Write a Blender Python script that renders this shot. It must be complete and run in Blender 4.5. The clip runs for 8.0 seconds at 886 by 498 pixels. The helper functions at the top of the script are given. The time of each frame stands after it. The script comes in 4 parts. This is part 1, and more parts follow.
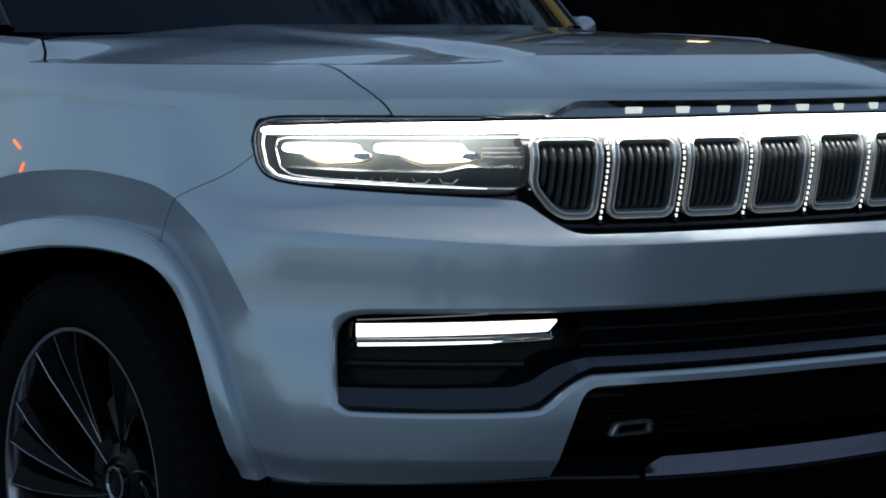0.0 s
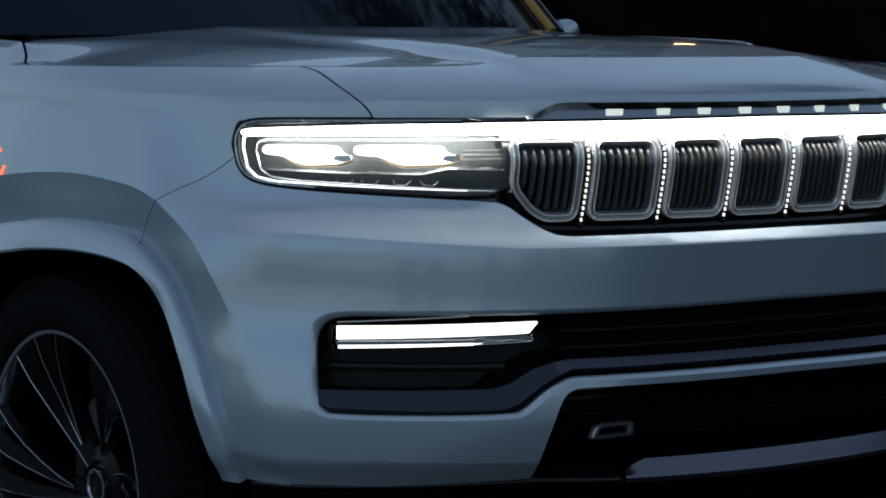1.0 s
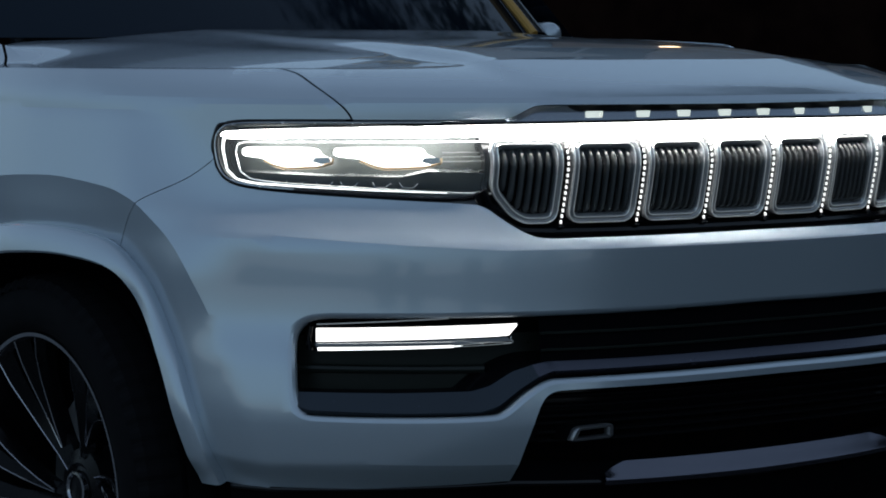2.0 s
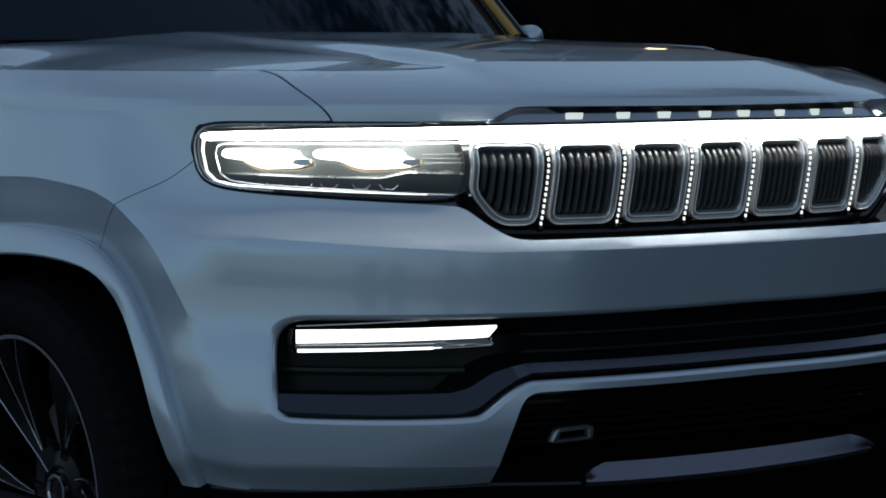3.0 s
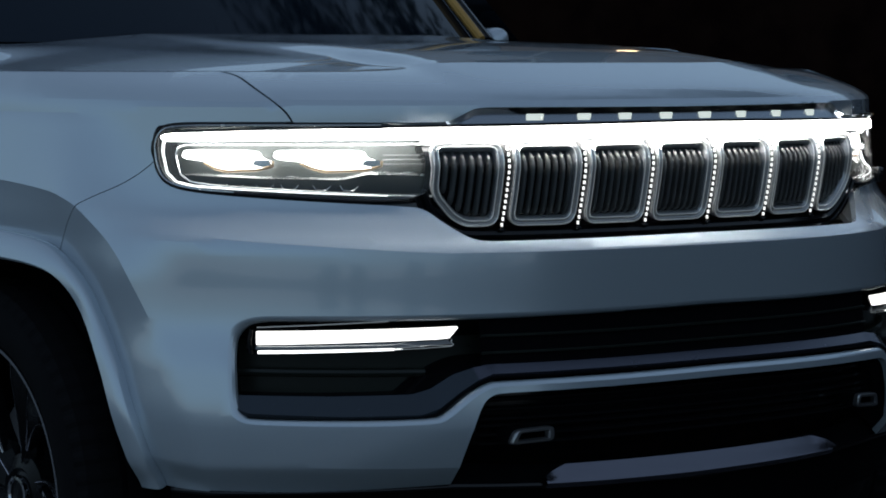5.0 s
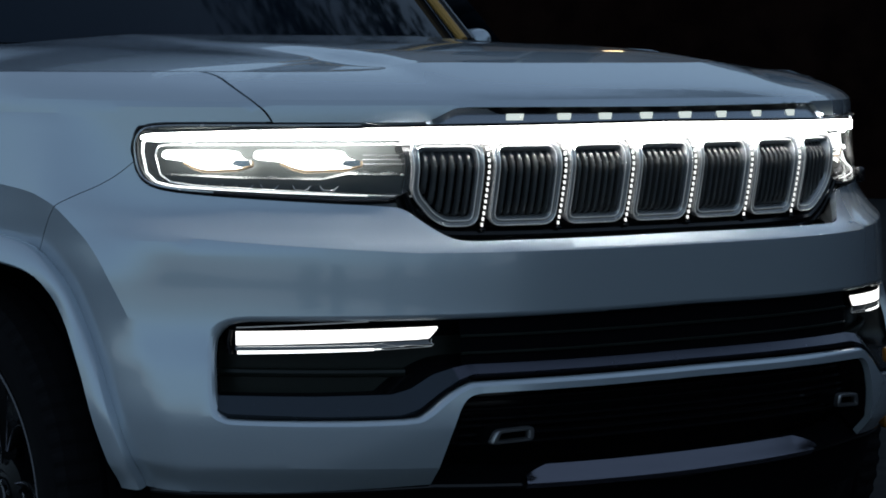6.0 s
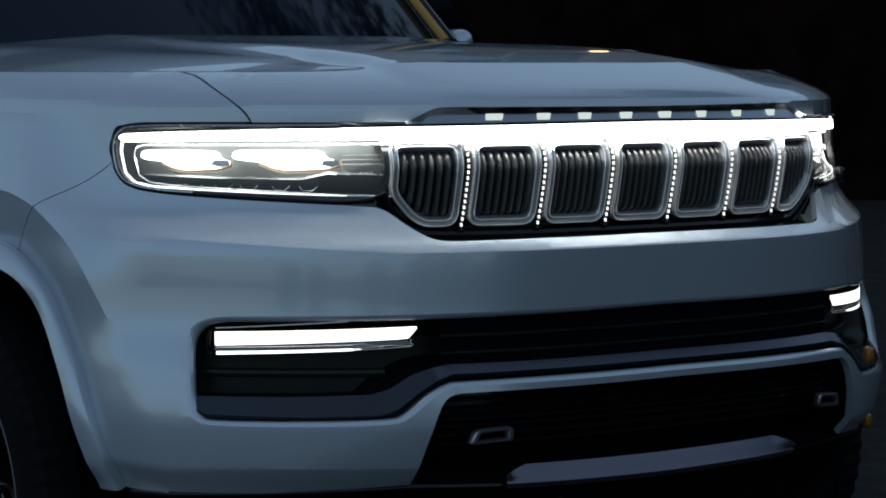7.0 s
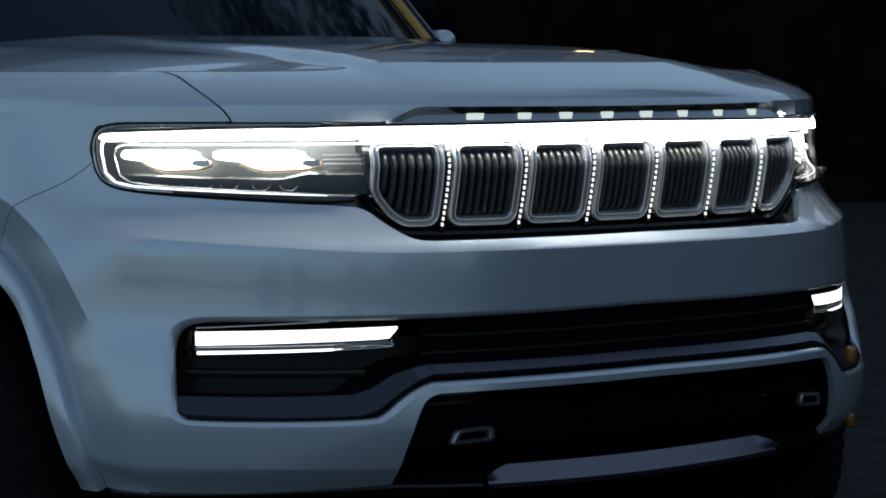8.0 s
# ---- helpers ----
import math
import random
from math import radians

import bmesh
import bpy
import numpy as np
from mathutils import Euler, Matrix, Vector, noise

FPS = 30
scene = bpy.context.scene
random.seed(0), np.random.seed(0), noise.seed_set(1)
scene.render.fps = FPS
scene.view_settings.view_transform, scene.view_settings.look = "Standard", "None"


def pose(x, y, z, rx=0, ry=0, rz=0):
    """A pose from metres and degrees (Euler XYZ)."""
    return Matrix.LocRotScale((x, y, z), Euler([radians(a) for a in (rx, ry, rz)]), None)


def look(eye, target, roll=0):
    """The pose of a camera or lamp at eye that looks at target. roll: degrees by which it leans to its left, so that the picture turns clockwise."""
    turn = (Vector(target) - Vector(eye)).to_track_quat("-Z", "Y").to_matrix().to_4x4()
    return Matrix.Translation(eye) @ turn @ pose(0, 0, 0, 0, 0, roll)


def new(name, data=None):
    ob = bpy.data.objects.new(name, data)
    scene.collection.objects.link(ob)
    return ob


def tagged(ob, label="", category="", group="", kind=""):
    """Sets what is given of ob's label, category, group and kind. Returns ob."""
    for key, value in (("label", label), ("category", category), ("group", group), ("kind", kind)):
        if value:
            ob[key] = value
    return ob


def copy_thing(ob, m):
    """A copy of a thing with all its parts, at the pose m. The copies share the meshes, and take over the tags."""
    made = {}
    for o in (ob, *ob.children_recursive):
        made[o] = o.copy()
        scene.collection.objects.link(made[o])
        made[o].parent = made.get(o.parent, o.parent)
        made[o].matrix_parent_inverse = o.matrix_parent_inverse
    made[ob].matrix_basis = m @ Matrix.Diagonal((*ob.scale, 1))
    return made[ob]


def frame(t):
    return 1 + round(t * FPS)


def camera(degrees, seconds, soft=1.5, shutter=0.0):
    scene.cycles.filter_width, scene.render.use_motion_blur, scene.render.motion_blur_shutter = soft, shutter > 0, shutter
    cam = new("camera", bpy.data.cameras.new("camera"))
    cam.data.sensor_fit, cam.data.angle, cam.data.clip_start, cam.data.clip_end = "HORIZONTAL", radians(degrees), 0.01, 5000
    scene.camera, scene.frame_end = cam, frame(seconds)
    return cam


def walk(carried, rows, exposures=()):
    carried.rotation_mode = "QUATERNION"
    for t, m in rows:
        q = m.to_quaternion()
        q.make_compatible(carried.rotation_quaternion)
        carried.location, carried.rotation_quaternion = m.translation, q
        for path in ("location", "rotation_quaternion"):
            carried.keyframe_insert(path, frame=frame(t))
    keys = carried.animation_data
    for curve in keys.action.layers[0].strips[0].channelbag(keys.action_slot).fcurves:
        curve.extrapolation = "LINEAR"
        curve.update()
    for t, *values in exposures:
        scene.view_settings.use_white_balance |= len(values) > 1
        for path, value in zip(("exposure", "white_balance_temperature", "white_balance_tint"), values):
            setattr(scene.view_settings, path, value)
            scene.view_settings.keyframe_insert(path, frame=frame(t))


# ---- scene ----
cam = camera(20.0, 8.0, soft=1.8)
# seconds, x, y, z, pitch, roll, yaw
PATH = [
    (0.0, -2.9333, -3.3628, 1.2258, -4.839, -0.027, -33.409),
    (0.5, -2.9275, -3.3650, 1.2236, -4.785, -0.028, -33.538),
    (1.0, -2.9215, -3.3682, 1.2211, -4.730, -0.029, -33.681),
    (1.5, -2.9156, -3.3710, 1.2186, -4.673, -0.027, -33.827),
    (3.0, -2.8985, -3.3789, 1.2111, -4.511, -0.015, -34.265),
    (3.5, -2.8932, -3.3814, 1.2086, -4.470, -0.013, -34.406),
    (4.0, -2.8873, -3.3838, 1.2063, -4.431, -0.011, -34.552),
    (4.5, -2.8815, -3.3862, 1.2040, -4.396, -0.010, -34.692),
    (6.0, -2.8632, -3.3934, 1.1964, -4.294, -0.019, -35.118),
    (6.5, -2.8571, -3.3956, 1.1938, -4.264, -0.031, -35.258),
    (7.0, -2.8500, -3.3976, 1.1916, -4.234, -0.049, -35.411),
    (7.5, -2.8432, -3.3988, 1.1893, -4.208, -0.067, -35.543),
    (8.0, -2.8365, -3.4004, 1.1869, -4.181, -0.082, -35.677),
]
walk(cam, [(t, pose(x, y, z, 0, 0, yaw) @ pose(0, 0, 0, 90 + pitch) @ pose(0, 0, 0, 0, 0, roll)) for t, x, y, z, pitch, roll, yaw in PATH])

# ---- light: blue dusk under an open sky ----
world = bpy.data.worlds.new("dusk")
world.use_nodes = True
scene.world = world
_wn = world.node_tree.nodes
_sky = _wn.new("ShaderNodeTexSky")
_sky.sky_type = "NISHITA"
_sky.sun_disc = False
_sky.sun_elevation = radians(2.5)
_sky.sun_rotation = radians(75)
_sky.air_density, _sky.dust_density, _sky.ozone_density = 1.0, 0.3, 4.0
_tone = _wn.new("ShaderNodeMix")
_tone.data_type, _tone.blend_type = "RGBA", "MULTIPLY"
_tone.inputs["Factor"].default_value = 1.0
_tone.inputs["B"].default_value = (1.14, 1.0, 0.76, 1)
world.node_tree.links.new(_sky.outputs[0], _tone.inputs["A"])
# a thin haze evens the sky's colour, pale at the horizon and deeper blue overhead
_rise = _wn.new("ShaderNodeTexGradient")
_rise.texture_mapping.rotation = (0, radians(90), 0)
_ramp = _wn.new("ShaderNodeValToRGB")
world.node_tree.links.new(_rise.outputs["Fac"], _ramp.inputs[0])
_ramp.color_ramp.elements[0].position, _ramp.color_ramp.elements[0].color = 0.03, (0.300, 0.410, 0.545, 1)
_ramp.color_ramp.elements[1].position, _ramp.color_ramp.elements[1].color = 0.75, (0.150, 0.218, 0.320, 1)
_mid = _ramp.color_ramp.elements.new(0.30)
_mid.color = (0.252, 0.350, 0.482, 1)
_haze = _wn.new("ShaderNodeMix")
_haze.data_type = "RGBA"
_haze.inputs["Factor"].default_value = 0.85
world.node_tree.links.new(_ramp.outputs["Color"], _haze.inputs["B"])
world.node_tree.links.new(_tone.outputs["Result"], _haze.inputs["A"])
world.node_tree.links.new(_haze.outputs["Result"], _wn["Background"].inputs[0])
_wn["Background"].inputs[1].default_value = 0.76

# thin even cloud over the whole sky
sun_data = bpy.data.lights.new("sun", "SUN")
sun_data.energy, sun_data.angle, sun_data.color = 0.14, radians(168), (1.0, 0.96, 0.93)
sun = new("sun", sun_data)
sun.matrix_world = look((0, 0, 12), (0, 0.05, 0))
scene.view_settings.exposure = 0.19


# ---- materials ----
def material(name, color=(0.5, 0.5, 0.5), rough=0.5, metal=0.0, emit=None, power=0.0, coat=0.0, spec=0.5):
    m = bpy.data.materials.new(name)
    m.use_nodes = True
    b = m.node_tree.nodes["Principled BSDF"]
    b.inputs["Base Color"].default_value = (*color, 1)
    b.inputs["Roughness"].default_value = rough
    b.inputs["Metallic"].default_value = metal
    b.inputs["Specular IOR Level"].default_value = spec
    b.inputs["Coat Weight"].default_value = coat
    b.inputs["Coat Roughness"].default_value = 0.03
    if emit:
        b.inputs["Emission Color"].default_value = (*emit, 1)
        b.inputs["Emission Strength"].default_value = power
    return m


def nodes_of(m):
    return m.node_tree.nodes, m.node_tree.links, m.node_tree.nodes["Principled BSDF"]


def grain(m, scale, low, high, detail=4.0, socket="Roughness", stretch=(1, 1, 1)):
    """Vary one number of a material by noise in the object's own metres."""
    n, l, b = nodes_of(m)
    tc, mp, ns, mr = n.new("ShaderNodeTexCoord"), n.new("ShaderNodeMapping"), n.new("ShaderNodeTexNoise"), n.new("ShaderNodeMapRange")
    mp.inputs["Scale"].default_value = stretch
    ns.inputs["Scale"].default_value, ns.inputs["Detail"].default_value = scale, detail
    mr.inputs["To Min"].default_value, mr.inputs["To Max"].default_value = low, high
    l.new(tc.outputs["Object"], mp.inputs[0]), l.new(mp.outputs[0], ns.inputs["Vector"])
    l.new(ns.outputs["Fac"], mr.inputs[0]), l.new(mr.outputs[0], b.inputs[socket])
    return m


def tint(m, scale, one, two, detail=6.0):
    """Vary the base colour by noise between two colours."""
    n, l, b = nodes_of(m)
    tc, ns, cr = n.new("ShaderNodeTexCoord"), n.new("ShaderNodeTexNoise"), n.new("ShaderNodeValToRGB")
    ns.inputs["Scale"].default_value, ns.inputs["Detail"].default_value = scale, detail
    cr.color_ramp.elements[0].position, cr.color_ramp.elements[1].position = 0.35, 0.65
    cr.color_ramp.elements[0].color, cr.color_ramp.elements[1].color = (*one, 1), (*two, 1)
    l.new(tc.outputs["Object"], ns.inputs["Vector"]), l.new(ns.outputs["Fac"], cr.inputs[0]), l.new(cr.outputs[0], b.inputs["Base Color"])
    return m


def bump(m, scale, strength, distance=0.002, detail=4.0):
    n, l, b = nodes_of(m)
    tc, ns, bp = n.new("ShaderNodeTexCoord"), n.new("ShaderNodeTexNoise"), n.new("ShaderNodeBump")
    ns.inputs["Scale"].default_value, ns.inputs["Detail"].default_value = scale, detail
    bp.inputs["Strength"].default_value, bp.inputs["Distance"].default_value = strength, distance
    l.new(tc.outputs["Object"], ns.inputs["Vector"]), l.new(ns.outputs["Fac"], bp.inputs["Height"]), l.new(bp.outputs[0], b.inputs["Normal"])
    return m


PAINT = grain(material("silver_paint", (0.50, 0.565, 0.622), 0.27, 0.50, coat=1.0), 1900, 0.264, 0.276, 1.0)
BLACK = grain(material("gloss_black", (0.005, 0.005, 0.006), 0.12, spec=0.35), 60, 0.10, 0.2)
# the grey is the light bar's reflection on a dark strip
STRIP_GLARE = grain(material("strip_glare", (0.34, 0.37, 0.41), 0.22, 0.8), 30, 0.18, 0.26)
THROAT_BACK = grain(material("throat_black", (0.014, 0.018, 0.015), 0.3, spec=0.3), 60, 0.25, 0.35)
# the sill's satin again, darkened for the shade in the lamp pockets
SHELF_SHADED = grain(material("shelf_satin_shaded", (0.040, 0.050, 0.062), 0.26, 0.7), 30, 0.22, 0.30)
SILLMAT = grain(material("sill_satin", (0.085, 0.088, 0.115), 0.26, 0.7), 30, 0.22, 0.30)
HOUSING = grain(material("lamp_housing", (0.055, 0.062, 0.060), 0.4, 0.2, spec=0.4), 60, 0.32, 0.5)
DASH = material("white_led_dash", (0.9, 0.9, 0.9), 0.4, emit=(1.0, 1.0, 0.97), power=1.0)
MATT = bump(material("black_plastic", (0.005, 0.005, 0.006), 0.6, spec=0.12), 700, 0.3)
GAP = material("seam_black", (0.003, 0.003, 0.004), 0.9, spec=0.04)
DARKTRIM = grain(material("dark_satin_trim", (0.15, 0.148, 0.18), 0.26, 0.85), 6, 0.22, 0.30)
RINGS = grain(material("dark_chrome", (0.40, 0.41, 0.415), 0.24, 0.6), 40, 0.2, 0.3)
# chrome that glows a little, in place of the lamps' glare on it
BEAD_GLOW = grain(material("bead_glow", (0.86, 0.88, 0.87), 0.16, 0.6, emit=(0.95, 1.0, 0.98), power=0.06), 40, 0.12, 0.2)
CHROME = grain(material("chrome", (0.80, 0.81, 0.82), 0.1, 1.0), 40, 0.06, 0.14)
SATIN = grain(material("satin_chrome", (0.55, 0.56, 0.57), 0.25, 1.0), 40, 0.2, 0.32)
FIN = grain(material("grille_fin_black", (0.085, 0.088, 0.088), 0.3, 0.3), 120, 0.16, 0.3)
LED = material("white_led", (0.9, 0.9, 0.9), 0.4, emit=(1.0, 0.985, 0.95), power=26.0)
FOG_LED = material("fog_led", (0.9, 0.9, 0.9), 0.4, emit=(1.0, 0.985, 0.95), power=1.7)
LED_SOFT = material("soft_white_led", (0.9, 0.9, 0.9), 0.4, emit=(0.97, 1.0, 0.98), power=1.6)
PROJECTOR = material("projector_lens", (0.9, 0.9, 0.9), 0.2, emit=(1.0, 0.985, 0.93), power=3.5)
LETTER = material("letter_white", (0.75, 0.78, 0.76), 0.3, 0.2, emit=(0.9, 1.0, 0.92), power=0.55)
# glow of an amber reflection in the fender, not a lamp
AMBER_GLINT = material("amber_glint", (0.8, 0.22, 0.05), 0.25, emit=(1.0, 0.16, 0.05), power=1.6)
AMBER_DIM = grain(material("amber_reflector", (0.30, 0.12, 0.012), 0.25, coat=0.5), 90, 0.15, 0.4)
COPPER = material("copper_rim", (0.42, 0.31, 0.20), 0.35, 0.8)
RUBBER = bump(grain(material("tyre_rubber", (0.007, 0.007, 0.008), 0.9, spec=0.05), 30, 0.65, 0.85), 300, 0.3)
RIM = grain(material("machined_rim", (0.46, 0.46, 0.49), 0.15, 1.0), 25, 0.10, 0.2)
RIM_DARK = grain(material("rim_black", (0.005, 0.005, 0.006), 0.3, 0.1, spec=0.14), 25, 0.2, 0.35)
STEEL = grain(material("brake_steel", (0.32, 0.32, 0.34), 0.4, 1.0), 60, 0.3, 0.5)
HOOK_STEEL = grain(material("hook_steel", (0.34, 0.34, 0.35), 0.25, 0.9), 60, 0.24, 0.4)
GLASS_DARK = grain(material("tinted_glass", (0.003, 0.006, 0.011), 0.05, spec=0.24, coat=0.0), 3, 0.04, 0.06)
nodes_of(GLASS_DARK)[2].inputs["Specular Tint"].default_value = (0.42, 0.70, 1.0, 1)
# warm reflection in the windscreen, put into a rod's colour
WARM_STREAK = grain(material("warm_streak", (0.46, 0.25, 0.05), 0.5), 50, 0.4, 0.6)


def clear_glass(name):
    m = bpy.data.materials.new(name)
    m.use_nodes = True
    n, l = m.node_tree.nodes, m.node_tree.links
    n.remove(n["Principled BSDF"])
    tr, gl, mx, fr = n.new("ShaderNodeBsdfTransparent"), n.new("ShaderNodeBsdfGlossy"), n.new("ShaderNodeMixShader"), n.new("ShaderNodeFresnel")
    tr.inputs[0].default_value = (0.93, 0.95, 0.96, 1)
    gl.inputs["Roughness"].default_value = 0.02
    fr.inputs[0].default_value = 1.48
    l.new(fr.outputs[0], mx.inputs[0]), l.new(tr.outputs[0], mx.inputs[1]), l.new(gl.outputs[0], mx.inputs[2])
    l.new(mx.outputs[0], n["Material Output"].inputs[0])
    return m


WARM = material("warm_bulb", (0.9, 0.8, 0.6), 0.4, emit=(1.0, 0.68, 0.36), power=14.0)
LENS = clear_glass("clear_lens")
ASPHALT = bump(grain(tint(material("asphalt", (0.03, 0.03, 0.03), 0.8, spec=0.03), 9, (0.020, 0.021, 0.022), (0.034, 0.035, 0.035)), 2.2, 0.65, 0.95), 160, 0.5, 0.004)
# brick far darker than its own tone: missing light is in the colour
WALL_UNLIT = bump(tint(material("brick_wall_unlit", (0.02, 0.010, 0.008), 0.95, spec=0.02), 3, (0.006, 0.0028, 0.0025), (0.014, 0.0068, 0.005)), 40, 0.4, 0.01)
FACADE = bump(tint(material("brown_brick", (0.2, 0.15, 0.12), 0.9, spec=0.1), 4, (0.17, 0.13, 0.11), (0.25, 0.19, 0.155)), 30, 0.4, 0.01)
CONCRETE = bump(grain(tint(material("worn_concrete", (0.3, 0.3, 0.29), 0.8, spec=0.2), 3, (0.19, 0.19, 0.185), (0.27, 0.265, 0.255)), 5, 0.7, 0.95), 120, 0.4, 0.003)
LEAF = tint(material("dark_foliage", (0.04, 0.06, 0.025), 0.7), 5, (0.025, 0.045, 0.018), (0.06, 0.085, 0.035))
BARK = bump(tint(material("bark", (0.07, 0.05, 0.035), 0.9), 12, (0.05, 0.035, 0.025), (0.09, 0.07, 0.05)), 60, 0.6, 0.01)

# ---- body surface ----
# plan sections by height: z, nose y, half width, y where the side starts, two exponents
SECTIONS = [
    (0.375, -0.005, 1.015, 0.83, 2.768, 1.52),
    (0.471, -0.045, 1.025, 0.83, 2.798, 1.5),
    (0.517, -0.088, 1.046, 0.83, 2.813, 1.48),
    (0.523, -0.093, 1.047, 0.83, 2.813, 1.48),
    (0.586, -0.107, 1.053, 0.83, 2.813, 1.48),
    (0.592, -0.1075, 1.053, 0.83, 2.813, 1.48),
    (0.674, -0.103, 1.0445, 0.835, 2.778, 1.48),
    (0.76, -0.068, 1.036, 0.841, 2.742, 1.48),
    (0.877, -0.0665, 1.028, 0.85, 2.7, 1.48),
    (0.8805, -0.064, 1.027, 0.85, 2.697, 1.48),
    (0.896, -0.045, 1.023, 0.85, 2.688, 1.47),
    (0.918, -0.025, 1.018, 0.85, 2.673, 1.46),
    (0.955, -0.004, 1.008, 0.85, 2.658, 1.45),
    (1.012, 0.0, 0.998, 0.85, 2.643, 1.44),
    (1.116, 0.0, 0.985, 0.85, 2.643, 1.44),
]
SZ = np.array([r[0] for r in SECTIONS])
NS = 161


def plan_row(y0, w, yb, m, n):
    """Points of one plan section at even arc steps, from the centre line to where the side starts."""
    th = np.linspace(0, np.pi / 2, 1200)
    x = w * np.sin(th) ** (2 / m)
    y = yb - (yb - y0) * np.cos(th) ** (2 / n)
    arc = np.concatenate([[0], np.cumsum(np.hypot(np.diff(x), np.diff(y)))])
    even = np.linspace(0, arc[-1], NS)
    return np.stack([np.interp(even, arc, x), np.interp(even, arc, y)], 1)


ROWS_XY = np.array([plan_row(*r[1:]) for r in SECTIONS])


def smooth_z(z):
    """Monotone cubic weights over the section heights."""
    z = np.clip(np.asarray(z, float), SZ[0], SZ[-1])
    i = np.clip(np.searchsorted(SZ, z, side="right") - 1, 0, len(SZ) - 2)
    return i, (z - SZ[i]) / (SZ[i + 1] - SZ[i])


SLOPE = np.zeros_like(ROWS_XY)
_d = np.diff(ROWS_XY, axis=0) / np.diff(SZ)[:, None, None]
SLOPE[0], SLOPE[-1] = _d[0], _d[-1]
_same = _d[1:] * _d[:-1] > 0
SLOPE[1:-1] = np.where(_same, 2 * _d[1:] * _d[:-1] / np.where(_same, _d[1:] + _d[:-1], 1), 0)

ROLL_Z = 1.116


HOOD = (1.186, 0.075, -0.030, 0.035, 0.016, 0.7, 0.2, 0.082)


def hood_top(x, y):
    """Height of the hood's upper face: it rises to the rear, is crowned and carries a raised middle."""
    x = np.abs(x)
    k = np.clip((0.412 - x) / 0.062, 0, 1)
    f = np.clip((y - 0.05) / 0.36, 0, 1)
    b = np.clip((y - 0.55) / 0.75, 0, 1)
    g = np.clip((y - 0.85) / 0.50, 0, 1)
    w = np.clip((0.68 - x) / 0.30, 0, 1)
    return HOOD[0] + HOOD[1] * (y - 0.2) + HOOD[2] * (y - 0.2) ** 2 - HOOD[3] * (1 - HOOD[5] * np.clip(y, 0, 1.5)) * (x / 0.9) ** 2 + HOOD[4] * k * k * (3 - 2 * k) * f * f * (3 - 2 * f) * (1 - 0.75 * b * b * (3 - 2 * b)) + 0.016 * g * g * (3 - 2 * g) * w * w * (3 - 2 * w)


CREST = 1.177


def shoulder(a):
    """How far the shoulder carries a crest: none over the nose, full along the side."""
    k = np.clip((np.abs(a) - 0.22) / 0.34, 0, 1)
    e = np.clip((np.abs(a) - 1.10) / 0.18, 0, 1)
    return k * k * (3 - 2 * k) * (1 - e * e * (3 - 2 * e))


def ridge(s):
    """How far the bumper's crease climbs towards the corner."""
    return 0.0865 * np.clip(np.abs(s) - 0.335, 0, 0.27)


def plan_side(s, z):
    """x (positive) and y of the plan sections at s and height z up to ROLL_Z."""
    z = np.asarray(z, float) - ridge(s) * np.clip(1 - np.abs(z - 0.879) / 0.065, 0, 1)
    i, f = smooth_z(z)
    h = (SZ[i + 1] - SZ[i])[..., None]
    k = np.clip(s, 0, 1) * (NS - 1)
    j = np.clip(k.astype(int), 0, NS - 2)
    g, f = (k - j)[..., None], f[..., None]

    def at(a, r):
        return a[r, j] * (1 - g) + a[r, j + 1] * g

    p = ((1 + 2 * f) * (1 - f) ** 2 * at(ROWS_XY, i) + f * (1 - f) ** 2 * h * at(SLOPE, i)
         + f * f * (3 - 2 * f) * at(ROWS_XY, i + 1) + f * f * (f - 1) * h * at(SLOPE, i + 1))
    return p[..., 0], p[..., 1] + np.maximum(s - 1, 0)


def side(s, z):
    """The plan's side, eased over where the corner runs into the straight flank."""
    s = np.asarray(s, float)
    e = 0.17 * np.clip((s - 0.72) / 0.2, 0, 1)
    x, y = 0.0, 0.0
    for k, w in ((-1, 0.1), (-0.5, 0.2), (0, 0.4), (0.5, 0.2), (1, 0.1)):
        a, b = plan_side(s + k * e, z)
        x, y = x + w * a, y + w * b
    # the ledge under the lamps dies away round the corner
    f = np.clip((s - 0.62) / 0.13, 0, 1)
    g = np.clip(1 - np.abs(z - 0.90) / 0.10, 0, 1)
    f = f * f * (3 - 2 * f) * g * g * (3 - 2 * g)
    x1, y1 = plan_side(s, 0.80 + 0 * s)
    x2, y2 = plan_side(s, 1.00 + 0 * s)
    h = np.clip((z - 0.80) / 0.20, 0, 1)
    return x + f * (x1 + (x2 - x1) * h - x), y + f * (y1 + (y2 - y1) * h - y)


